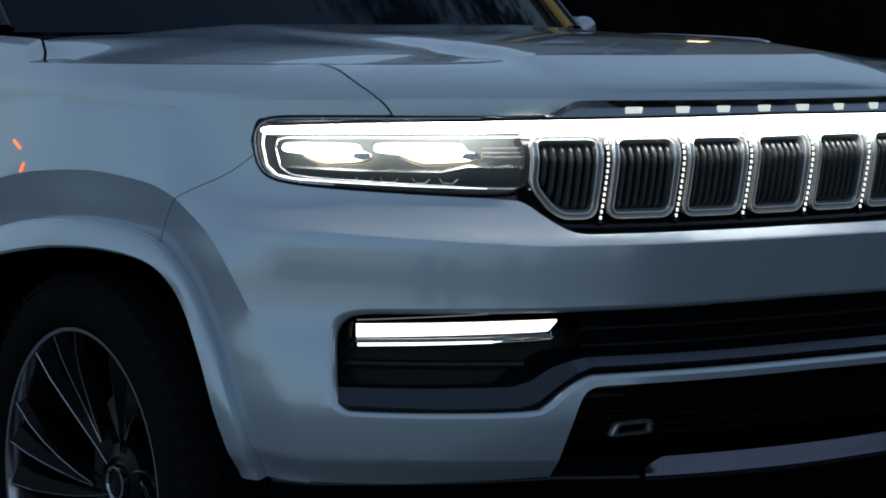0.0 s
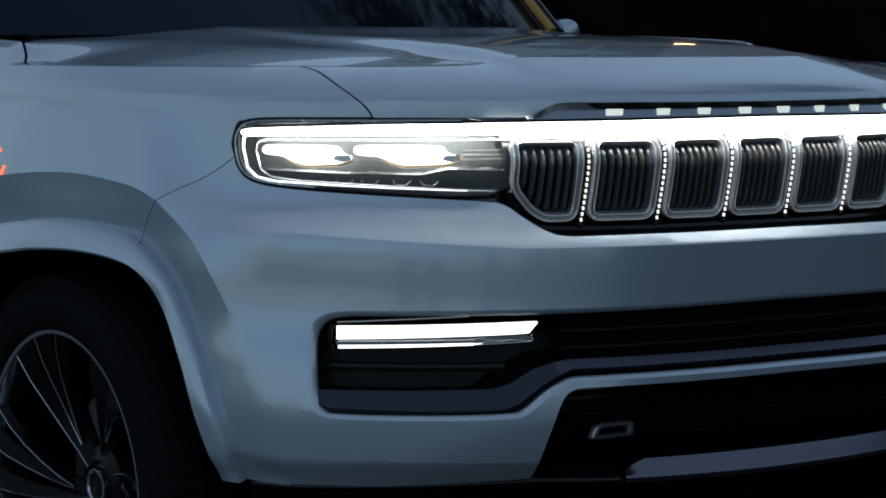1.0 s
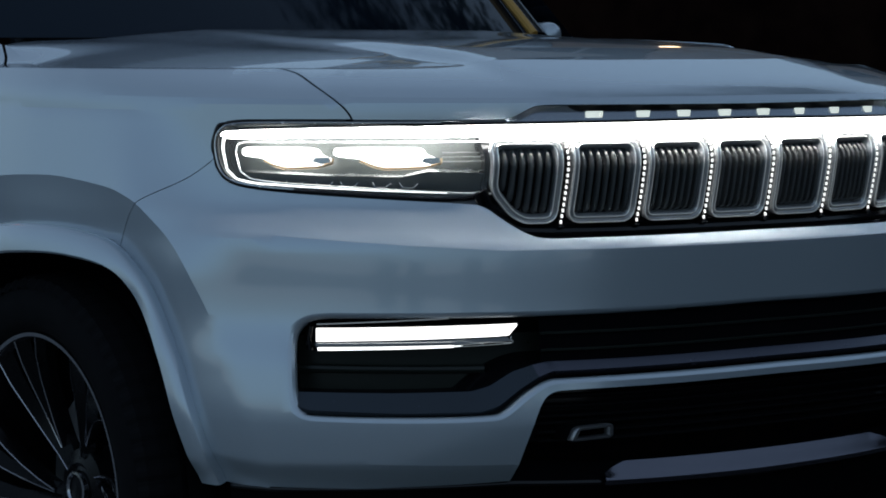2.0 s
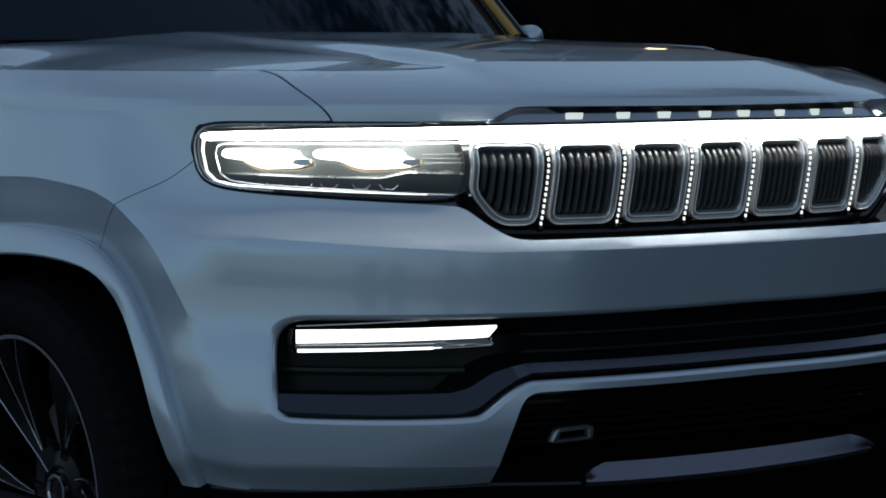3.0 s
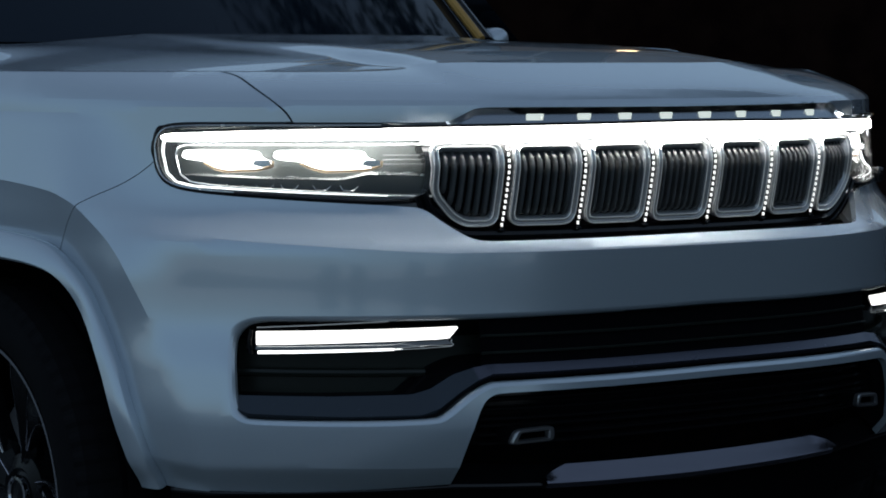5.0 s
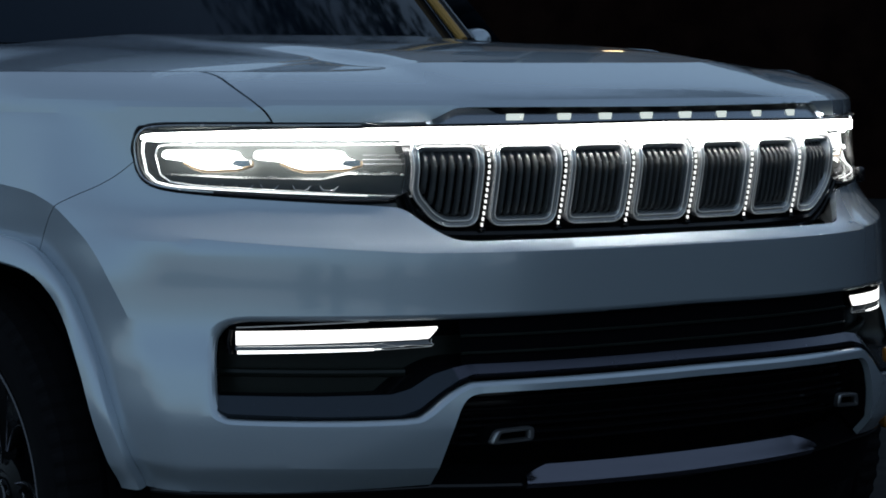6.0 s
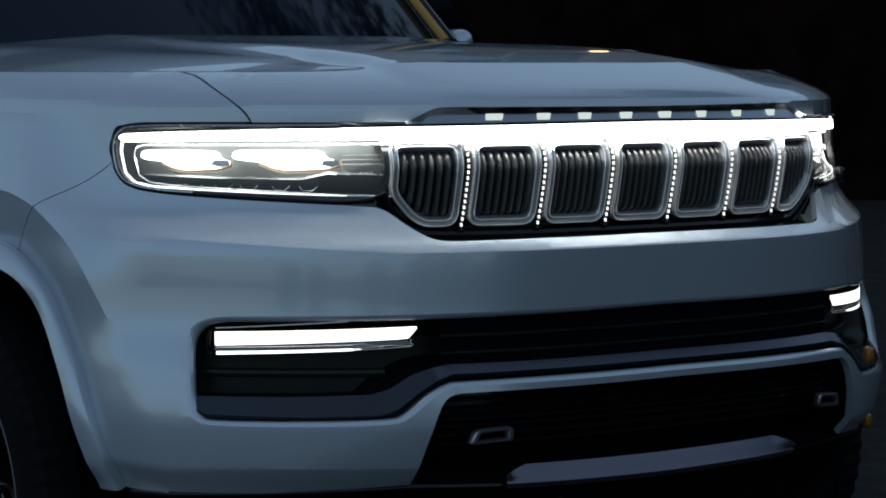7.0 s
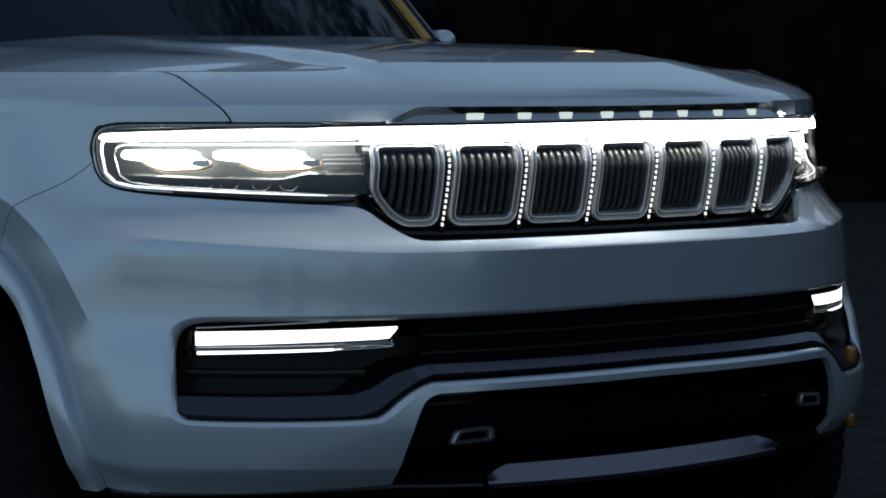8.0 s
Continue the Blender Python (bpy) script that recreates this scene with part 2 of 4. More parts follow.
def raw_body(s, v):
    """Body point at s and v: v is the height up to ROLL_Z, then goes on by 0.001 a degree over the shoulder's roll."""
    sg = np.where(s < 0, -1.0, 1.0)
    a = np.abs(s)
    z = np.minimum(v, ROLL_Z)
    x, y = side(a, z)
    q = np.radians(np.clip(v - ROLL_Z, 0, 0.09) * 1000) * 0.70
    full = 0.70 * np.pi / 2
    e = 0.004
    x1, y1 = side(a + e, z)
    x0, y0 = side(np.maximum(a - e, 0), z)
    tx, ty = x1 - x0, y1 - y0
    n = np.hypot(tx, ty) + 1e-9
    r = HOOD[6] + (HOOD[7] - HOOD[6]) * np.clip((a - 0.60) / 0.30, 0, 1)
    d = r * (1 - np.cos(q)) / (1 - math.cos(full))
    x, y = x - d * ty / n, y + d * tx / n
    rise = (hood_top(x, y) - ROLL_Z) / math.sin(full)
    flat = np.arcsin(np.clip((CREST - ROLL_Z) / rise, 0.2, 0.88))
    q2 = np.where(q > flat, flat + 0.05 * (q - flat), q)
    k = shoulder(a)
    z = np.where(v > ROLL_Z, ROLL_Z + rise * ((1 - k) * np.sin(q) + k * np.sin(q2)), z)
    return np.stack([sg * x, y, z], -1)


# wheel opening and flare as (s, height) lines, from the front foot up and over to the rear foot
ARCH = [(0.690, 0.4689), (0.703, 0.5286), (0.734, 0.673), (0.763, 0.7755), (0.795, 0.8237), (0.836, 0.8421), (0.919, 0.8516), (1.05, 0.838), (1.28, 0.8), (1.39, 0.708), (1.46, 0.558), (1.5, 0.418), (1.51, 0.308)]
ARCH_LIP = [(0.661, 0.4682), (0.691, 0.6012), (0.717, 0.7039), (0.738, 0.7639), (0.759, 0.8171), (0.79, 0.8606), (0.807, 0.8756), (0.826, 0.8875), (0.896, 0.9012), (0.959, 0.9029), (1.13, 0.89), (1.31, 0.856), (1.43, 0.758), (1.51, 0.588), (1.55, 0.428), (1.56, 0.308)]


FLARE = 0.082


def line_gap(line, s, z):
    """Distance in metres from (s, z) to a line in (s, z), about."""
    best = np.full(np.shape(s), 9.0)
    for (a, b), (c, d) in zip(line[:-1], line[1:]):
        k = 1.30
        ux, uy = (c - a) * k, d - b
        px, py = (s - a) * k, z - b
        f = np.clip((px * ux + py * uy) / (ux * ux + uy * uy), 0, 1)
        best = np.minimum(best, np.hypot(px - f * ux, py - f * uy))
    return best


def body(s, v, out=0.0):
    """The painted body at s (0 nose, 1 where the side starts, then metres; negative: the other side) and v, out metres proud."""
    s, v = np.broadcast_arrays(np.asarray(s, float), np.asarray(v, float))
    p = raw_body(s, v)
    e = 0.003
    du = raw_body(s + e, v) - raw_body(s - e, v)
    dv = raw_body(s, np.minimum(v + e, 1.206)) - raw_body(s, v - e)
    n = np.cross(du, dv)
    n /= np.linalg.norm(n, axis=-1, keepdims=True) + 1e-12
    gap = line_gap(ARCH_LIP, np.abs(s), v)
    fade = np.clip((gap - FLARE) / 0.17, 0, 1)
    up = np.clip((v - 0.20) / 0.52, 0, 1)
    back = np.clip((np.abs(s) - 0.63) / 0.11, 0, 1)
    up = (0.012 + 0.016 * np.exp(-((np.abs(s) - 0.775) / 0.05) ** 2)) * up * up * (3 - 2 * up) * back * back * (3 - 2 * back)
    swell = np.where(gap < FLARE, -0.020 + (0.020 + up) * gap / FLARE, up * (1 - fade * fade * (3 - 2 * fade)))
    tuck = swell * (v < 1.1)
    return p + n * (np.asarray(out) + tuck)[..., None]


# ---- mesh tools ----
from mathutils.geometry import delaunay_2d_cdt


def part(name, bm, mat, parent, label="", smooth=True, sharp=38):
    """Link a bmesh as one mesh object under a thing or a part."""
    me = bpy.data.meshes.new(name)
    bm.to_mesh(me)
    bm.free()
    me.materials.append(mat)
    if smooth:
        me.polygons.foreach_set("use_smooth", [True] * len(me.polygons))
        me.set_sharp_from_angle(angle=radians(sharp))
    ob = new(name, me)
    ob.parent = parent
    if label:
        ob["label"] = label
    return ob


def mesh_bm(verts, faces):
    me = bpy.data.meshes.new("tmp")
    me.from_pydata([tuple(map(float, v)) for v in verts], [], [tuple(map(int, f)) for f in faces])
    bm = bmesh.new()
    bm.from_mesh(me)
    bpy.data.meshes.remove(me)
    return bm


def both(line):
    """A closed loop from a half line that starts and ends on the centre line, by mirroring it."""
    m = [(-a, b) for a, b in reversed(line) if a > 1e-6]
    return list(line) + m


def soften(loop, turns=2, closed=True):
    """Round a loop's corners by cutting them."""
    p = np.array(loop, float)
    for _ in range(turns):
        q = np.roll(p, -1, axis=0) if closed else p[1:]
        a = p if closed else p[:-1]
        r = np.empty((2 * len(a), 2))
        r[0::2], r[1::2] = a * 0.75 + q * 0.25, a * 0.25 + q * 0.75
        p = r if closed else np.vstack([p[:1], r, p[-1:]])
    return [tuple(v) for v in p]


def fillet(loop, r, n=5):
    """Round every corner of a closed loop by a radius of about r."""
    p = np.array(loop, float)
    out = []
    for i in range(len(p)):
        a, b, c = p[i - 1], p[i], p[(i + 1) % len(p)]
        u, v = a - b, c - b
        lu, lv = np.linalg.norm(u), np.linalg.norm(v)
        k = min(r, 0.45 * lu, 0.45 * lv)
        s0, s1 = b + u / lu * k, b + v / lv * k
        for f in np.linspace(0, 1, n):
            out.append(tuple((1 - f) ** 2 * s0 + 2 * f * (1 - f) * b + f * f * s1))
    return out


def dense(loop, step, closed=True):
    p = np.array(loop, float)
    out = []
    for i in range(len(p) if closed else len(p) - 1):
        a, b = p[i], p[(i + 1) % len(p)]
        n = max(1, int(math.ceil(math.hypot(*(b - a)) / step)))
        out += [a + (b - a) * k / n for k in range(n)]
    if not closed:
        out.append(p[-1])
    return np.array(out)


def inside(poly, x, y):
    poly = np.asarray(poly)
    c = np.zeros(np.shape(x), bool)
    a, b = poly, np.roll(poly, -1, axis=0)
    for (x0, y0), (x1, y1) in zip(a, b):
        if y0 != y1:
            c ^= ((y0 > y) != (y1 > y)) & (x < (x1 - x0) * (y - y0) / (y1 - y0) + x0)
    return c


def sheet(outer, holes, fn, step, step_b=None, creases=()):
    """A trimmed surface: the loops lie in the surface's own two coordinates, fn takes them into space."""
    step_b = step_b or step
    loops = [dense(l, step * 0.8) for l in [outer] + list(holes)]
    pts = np.vstack(loops)
    lo, hi = pts.min(0), pts.max(0)
    ga, gb = np.meshgrid(np.arange(lo[0] + step / 2, hi[0], step), np.arange(lo[1] + step_b / 2, hi[1], step_b), indexing="ij")
    ga, gb = ga.ravel(), gb.ravel()
    keep = inside(loops[0], ga, gb)
    for h in loops[1:]:
        keep &= ~inside(h, ga, gb)
    ga, gb = ga[keep], gb[keep]
    near = np.full(len(ga), 9.0)
    for k in range(0, len(pts), 200):
        near = np.minimum(near, np.hypot((ga[:, None] - pts[None, k:k + 200, 0]) / step, (gb[:, None] - pts[None, k:k + 200, 1]) / step_b).min(1))
    extra = [dense(c, step * 0.8, False) for c in creases]
    lines = []
    for c in extra:
        ok = inside(loops[0], c[:, 0], c[:, 1])
        for h in loops[1:]:
            ok &= ~inside(h, c[:, 0], c[:, 1])
        ok &= np.array([np.hypot(pts[:, 0] - a, pts[:, 1] - b).min() > 0.002 for a, b in c])
        lines.append((c, ok))
        near = np.minimum(near, np.abs(gb[:, None] / step_b - c[None, :, 1] / step_b + 0 * ga[:, None]).min(1) + 99 * (np.hypot((ga[:, None] - c[None, :, 0]) / step, (gb[:, None] - c[None, :, 1]) / step_b).min(1) > 0.6))
    ga, gb = ga[near > 0.45], gb[near > 0.45]
    allp = np.vstack([pts] + [c[ok] for c, ok in lines] + [np.stack([ga, gb], 1)])
    edges, base = [], 0
    for l in loops:
        n = len(l)
        edges += [(base + i, base + (i + 1) % n) for i in range(n)]
        base += n
    for c, ok in lines:
        idx = np.cumsum(ok) - 1 + base
        edges += [(int(idx[i]), int(idx[i + 1])) for i in range(len(c) - 1) if ok[i] and ok[i + 1]]
        base += int(ok.sum())
    v, _, f, *_ = delaunay_2d_cdt([Vector(p) for p in allp], edges, [], 0, 1e-7)
    v = np.array([tuple(p) for p in v])
    f = np.array([t for t in f if len(t) == 3])
    c = v[f].mean(1)
    ok = inside(loops[0], c[:, 0], c[:, 1])
    for h in loops[1:]:
        ok &= ~inside(h, c[:, 0], c[:, 1])
    return mesh_bm(fn(v[:, 0], v[:, 1]), f[ok])


def join(bm, other):
    me = bpy.data.meshes.new("tmp")
    other.to_mesh(me)
    other.free()
    bm.from_mesh(me)
    bpy.data.meshes.remove(me)
    return bm


def grid_bm(rows, close_u=False, close_v=False, flip=False):
    """Quads over an array of points, rows x columns x 3."""
    rows = np.asarray(rows, float)
    n, m = rows.shape[:2]
    faces = []
    for i in range(n if close_v else n - 1):
        for j in range(m if close_u else m - 1):
            a, b = i * m + j, i * m + (j + 1) % m
            c, d = ((i + 1) % n) * m + (j + 1) % m, ((i + 1) % n) * m + j
            faces.append((d, c, b, a) if flip else (a, b, c, d))
    return mesh_bm(rows.reshape(-1, 3), faces)


def rim_wall(loop, fn, outs, insets=None, flip=False, step=0.0096, closed=True):
    """A wall that runs along a loop of a surface fn(a, b, out), through the given heights; insets shrink the loop on the way."""
    l = dense(loop, step, closed)
    rows = []
    for k, o in enumerate(outs):
        q = l if not insets else shrink(l, insets[k], closed)
        rows.append(fn(q[:, 0], q[:, 1], o))
    return grid_bm(rows, close_u=closed, flip=flip)


def shrink(l, d, closed=True):
    """Move a loop inwards (its left, counter-clockwise) by d in its own units."""
    l = np.asarray(l, float)
    t = np.roll(l, -1, axis=0) - np.roll(l, 1, axis=0)
    if not closed:
        t[0], t[-1] = l[1] - l[0], l[-1] - l[-2]
    t /= np.linalg.norm(t, axis=1, keepdims=True) + 1e-12
    area = np.sum(l[:, 0] * np.roll(l[:, 1], -1) - l[:, 1] * np.roll(l[:, 0], -1))
    sg = 1 if area > 0 else -1
    return l + d * sg * np.stack([-t[:, 1], t[:, 0]], 1)


def tube(points, radius, sides=8, closed=False, flat=1.0, up=(0, 1, 0)):
    """A rod along points; flat squashes it across up."""
    p = np.asarray(points, float)
    n = len(p)
    t = np.roll(p, -1, axis=0) - np.roll(p, 1, axis=0)
    if not closed:
        t[0], t[-1] = p[1] - p[0], p[-1] - p[-2]
    t /= np.linalg.norm(t, axis=1, keepdims=True) + 1e-12
    u = np.cross(t, np.array(up, float))
    u /= np.linalg.norm(u, axis=1, keepdims=True) + 1e-12
    w = np.cross(u, t)
    ang = np.linspace(0, 2 * np.pi, sides, endpoint=False)
    r = np.broadcast_to(np.asarray(radius, float), (n,))[:, None, None]
    ring = p[:, None] + r * (np.cos(ang)[None, :, None] * u[:, None] + flat * np.sin(ang)[None, :, None] * w[:, None])
    bm = grid_bm(ring, close_u=True, close_v=closed)
    if not closed:
        for k in (0, n - 1):
            bm.verts.ensure_lookup_table()
            f = [bm.verts[k * sides + j] for j in range(sides)]
            bm.faces.new(f if k else f[::-1])
    bmesh.ops.recalc_face_normals(bm, faces=bm.faces)
    return bm


def lathe(profile, steps=64):
    """Turn (along, radius) points round the x axis."""
    a = np.linspace(0, 2 * np.pi, steps, endpoint=False)
    rows = [[(x, r * math.cos(t), r * math.sin(t)) for t in a] for x, r in profile]
    bm = grid_bm(rows, close_u=True)
    bmesh.ops.recalc_face_normals(bm, faces=bm.faces)
    return bm


def box(size, at=(0, 0, 0), bevel=0.0, seg=2):
    bm = bmesh.new()
    bmesh.ops.create_cube(bm, size=1.0)
    bmesh.ops.scale(bm, vec=size, verts=bm.verts)
    if bevel:
        bmesh.ops.bevel(bm, geom=bm.edges[:], offset=bevel, segments=seg, affect="EDGES", profile=0.5)
    bmesh.ops.translate(bm, vec=at, verts=bm.verts)
    return bm


def prism(loop, fn, front, back, step=0.01):
    """A plate with a trimmed outline on a surface, from front to back heights, its sides closed."""
    bm = sheet(loop, [], lambda a, b: fn(a, b, front), step)
    l = dense(loop, step * 0.8)
    join(bm, grid_bm([fn(l[:, 0], l[:, 1], front), fn(l[:, 0], l[:, 1], back)], close_u=True))
    bmesh.ops.remove_doubles(bm, verts=bm.verts, dist=1e-5)
    bmesh.ops.recalc_face_normals(bm, faces=bm.faces)
    return bm


def thing(name, at=(0, 0, 0)):
    ob = new(name)
    ob.location = at
    return ob


# ---- the car: front corner, grille, lamps, hood, wheels ----
car = tagged(thing("car"), "large silver-blue luxury off-road car with its lamps lit", "car")

def curve(line, turns=2):
    """An open line with its inner corners rounded."""
    return soften(line, turns, False)


def crest_v(a):
    """Where the shoulder's crest lies in v at one place along the body."""
    v = np.linspace(ROLL_Z + 0.002, ROLL_Z + 0.09, 200)
    z = raw_body(np.full(200, a), v)[:, 2]
    ok = z > CREST - 0.0008
    return float(v[np.argmax(ok)]) if ok.any() else ROLL_Z + 0.08


HEAD = [(0.328, 1.0910), (0.505, 1.0923), (0.667, 1.0910), (0.678, 1.0790), (0.680, 1.0461), (0.673, 1.0096), (0.656, 0.9835), (0.617, 0.9721), (0.495, 0.9618), (0.367, 0.9529)]
FASCIA_TOP = curve([(0.0, 0.8962), (0.234, 0.8947), (0.286, 0.8940), (0.304, 0.9024), (0.327, 0.9246), (0.347, 0.9477), (0.367, 0.9523), (0.495, 0.9613), (0.617, 0.9715), (0.657, 0.9830), (0.673, 1.0096), (0.675, 1.0242)])
FENDER_SEAM = curve([(0.675, 1.0253), (0.692, 1.0053), (0.711, 0.9865), (0.754, 0.9523), (0.774, 0.9307), (0.793, 0.9039), (0.807, 0.8756)])
HOOD_SEAM = [(0.504, 1.0923), (0.508, 1.1018), (0.515, 1.1134), (0.537, 1.1412), (0.586, 1.1742)]
HOOD_SEAM += [(a, crest_v(a) + d) for a, d in ((0.622, 0.000), (0.65, 0.004), (0.70, 0.005), (0.78, 0.005), (0.86, 0.005), (0.94, 0.005), (1.03, 0.005), (1.10, 0.005), (1.13, 0.006), (1.16, 0.010))]
HOOD_SEAM = curve(HOOD_SEAM + [(1.20, 1.190), (1.235, 1.198), (1.262, 1.204)])
OPENING = curve([(0.0, 0.7705), (0.324, 0.7660), (0.498, 0.7638), (0.546, 0.7620), (0.564, 0.7439), (0.568, 0.7198), (0.569, 0.6863), (0.567, 0.6311), (0.560, 0.6067), (0.539, 0.6026), (0.354, 0.6054), (0.341, 0.6147), (0.320, 0.6430), (0.298, 0.6626), (0.282, 0.6677), (0.0, 0.6700)])
INTAKE = curve([(0.0, 0.6500), (0.271, 0.6475), (0.290, 0.6444), (0.300, 0.6308), (0.308, 0.5998), (0.321, 0.5400), (0.329, 0.4924)])


def painted(name, outer, holes, label="", step=0.012, lip=0.012, extra=None, creases=()):
    """A painted sheet of the body with turned-in edges."""
    holes = [[tuple(p) for p in shrink(dense(l, step * 0.8), -0.0092)] for l in holes]
    bm = sheet(outer, holes, lambda a, b: body(a, b), step, creases=creases)
    join(bm, rim_wall(outer, body, (0.0, -0.0025, -lip), None, step=step * 0.8))
    for l in holes:
        join(bm, rim_wall(l, body, (0.0, -0.0012, -0.0042, -0.009, -lip - 0.006), (0.0, 0.0032, 0.0066, 0.0090, 0.0094), step=step * 0.8))
    if extra:
        join(bm, extra)
    bmesh.ops.remove_doubles(bm, verts=bm.verts, dist=1e-4)
    bmesh.ops.recalc_face_normals(bm, faces=bm.faces)
    return part(name, bm, PAINT, car, label, sharp=15)


def ccw(loop):
    a = np.array(loop)
    area = np.sum(a[:, 0] * np.roll(a[:, 1], -1) - a[:, 1] * np.roll(a[:, 0], -1))
    return list(loop) if area > 0 else list(loop)[::-1]


_k = np.array([1.30, 1.0])
_arch = dense(curve(ARCH_LIP), 0.012, False) * _k
FLARE_LINE = [tuple(p) for p in shrink(_arch, -FLARE, False) / _k]
FLARE_LINE = [p for p in FLARE_LINE if p[1] > 0.60]
CREST_LINE = [(a, crest_v(a)) for a in np.linspace(0.42, 1.75, 24)]
CRESTS = [[(sg * a, b) for a, b in CREST_LINE] for sg in (-1, 1)]
CREASES = [[(-0.72, z), (0.0, z), (0.72, z)] for z in (0.517, 0.523, 0.586, 0.592)]
CREASES += [[(s, z + ridge(s)) for s in (-0.72, -0.605, -0.335, 0.335, 0.605, 0.72)] for z in (0.877, 0.8805)]
# front bumper: one painted shell with the lamp opening through it
ARCH_LIP_S = curve(ARCH_LIP)
lip_front = [p for p in ARCH_LIP_S if p[0] < 0.805]
fascia_half = FASCIA_TOP + [(a - 0.001, b - 0.0008) for a, b in FENDER_SEAM[2:]] + lip_front[::-1] + [(0.606, 0.4669), (0.599, 0.4733), (0.497, 0.4759), (0.330, 0.4905)] + INTAKE[::-1][1:]
fascia = painted("front_bumper", ccw(both(fascia_half)), [ccw(both(OPENING))], "painted front bumper with a wide black opening", creases=CREASES + [FLARE_LINE, [(-a, b) for a, b in FLARE_LINE]])

# lamp opening: glossy throat and back wall
op = ccw(both(OPENING))


def straight(a, b, o=0.0):
    """The body's point moved straight back into the bumper."""
    p = body(a, b)
    p[..., 1] = p[..., 1] - np.asarray(o)
    return p


def throat_back(a, b, o=0.0):
    """The flat back wall behind the bumper opening."""
    p = body(a, np.full(np.shape(a), 0.765))
    p[..., 1] = p[..., 1] + 0.075
    p[..., 2] = b
    return p


ol = dense(op, 0.0096)
rows = [straight(*ol.T, -0.009), straight(*shrink(ol, 0.001).T, -0.014)]
back = throat_back(*shrink(ol, 0.034).T)
rows += [rows[1] + (back - rows[1]) * f for f in (0.35, 0.7, 1.0)]
part("opening_throat", grid_bm(rows, close_u=True), BLACK, car, "gloss black throat of the bumper opening")
part("opening_back", sheet([tuple(p) for p in shrink(dense(op, 0.02), 0.030)], [], throat_back, 0.03), THROAT_BACK, car)

# hood
hood_half = curve([(0.0, 1.1159), (0.234, 1.1184), (0.285, 1.1182), (0.299, 1.1097), (0.319, 1.0941), (0.343, 1.0927), (0.486, 1.0929)]) + [(a - (0.0010 if a < 1.12 else 0.008), b + 0.0006) for a, b in HOOD_SEAM] + [(1.252, 1.206), (1.0, 1.206), (0.0, 1.206)]
inner = body(np.linspace(-1.252, 1.252, 200), 1.206)
rear_x = inner[-1, 0] * np.sin(np.linspace(1, -1, 60) * math.pi / 2)[1:-1]
rear = np.stack([rear_x, inner[-1, 1] + 0.13 * (1 - (rear_x / inner[-1, 0]) ** 10) + 0.10 * (1 - (rear_x / inner[-1, 0]) ** 2)], 1)
edge_y, edge_x = inner[100:, 1], inner[100:, 0]
edge_drop = hood_top(edge_x, edge_y) - inner[100:, 2]


def hood_face(x, y):
    """The hood's upper face: it falls gently towards the crest along its edge."""
    f = np.clip(1 - (np.interp(y, edge_y, edge_x) - np.abs(x)) / 0.30, 0, 1) ** 1.5
    return np.stack([x, y, hood_top(x, y) - np.interp(y, edge_y, edge_drop) * f], -1)


top = sheet([tuple(p) for p in np.vstack([inner[:, :2], rear])], [], hood_face, 0.017)
rr = np.vstack([inner[-1:, :2], rear, inner[:1, :2]])
rz = hood_face(rr[:, 0], rr[:, 1])[:, 2]
join(top, grid_bm([np.column_stack([rr, rz]), np.column_stack([rr + [0, 0.012], rz - 0.012]), np.column_stack([rr, rz - 0.04])]))
painted("hood", ccw(both(hood_half)), [], "painted clamshell hood with a raised middle", 0.012, extra=top, creases=CRESTS)

# fenders
fender_half = curve([(0.506, 1.0938), (0.589, 1.0930), (0.661, 1.0919), (0.677, 1.0754), (0.682, 1.0461), (0.676, 1.0274)]) + FENDER_SEAM[1:] + [p for p in ARCH_LIP_S if p[0] > 0.809] + [(1.68, 0.308), (1.76, 0.308), (1.76, 1.204), (1.27, 1.204)] + [(a + 0.0012, b - 0.0008) for a, b in HOOD_SEAM[::-1][1:-1]]
for sg in (-1, 1):
    painted("fender", ccw([(sg * a, b) for a, b in fender_half]), [], "painted front fender with a flared wheel arch", creases=[[(sg * a, b) for a, b in FLARE_LINE], [(sg * a, b) for a, b in CREST_LINE]])


def spread(line, n):
    p = np.array(line, float)
    t = np.concatenate([[0], np.cumsum(np.hypot(*np.diff(p, axis=0).T))])
    e = np.linspace(0, t[-1], n)
    return np.stack([np.interp(e, t, p[:, 0]), np.interp(e, t, p[:, 1])], 1)


def seam(line, wide=0.008):
    p = spread(line, 80)
    t = np.gradient(p, axis=0)
    t /= np.linalg.norm(t, axis=1, keepdims=True)
    n = np.stack([-t[:, 1], t[:, 0]], 1)
    return p - n * wide, p + n * wide


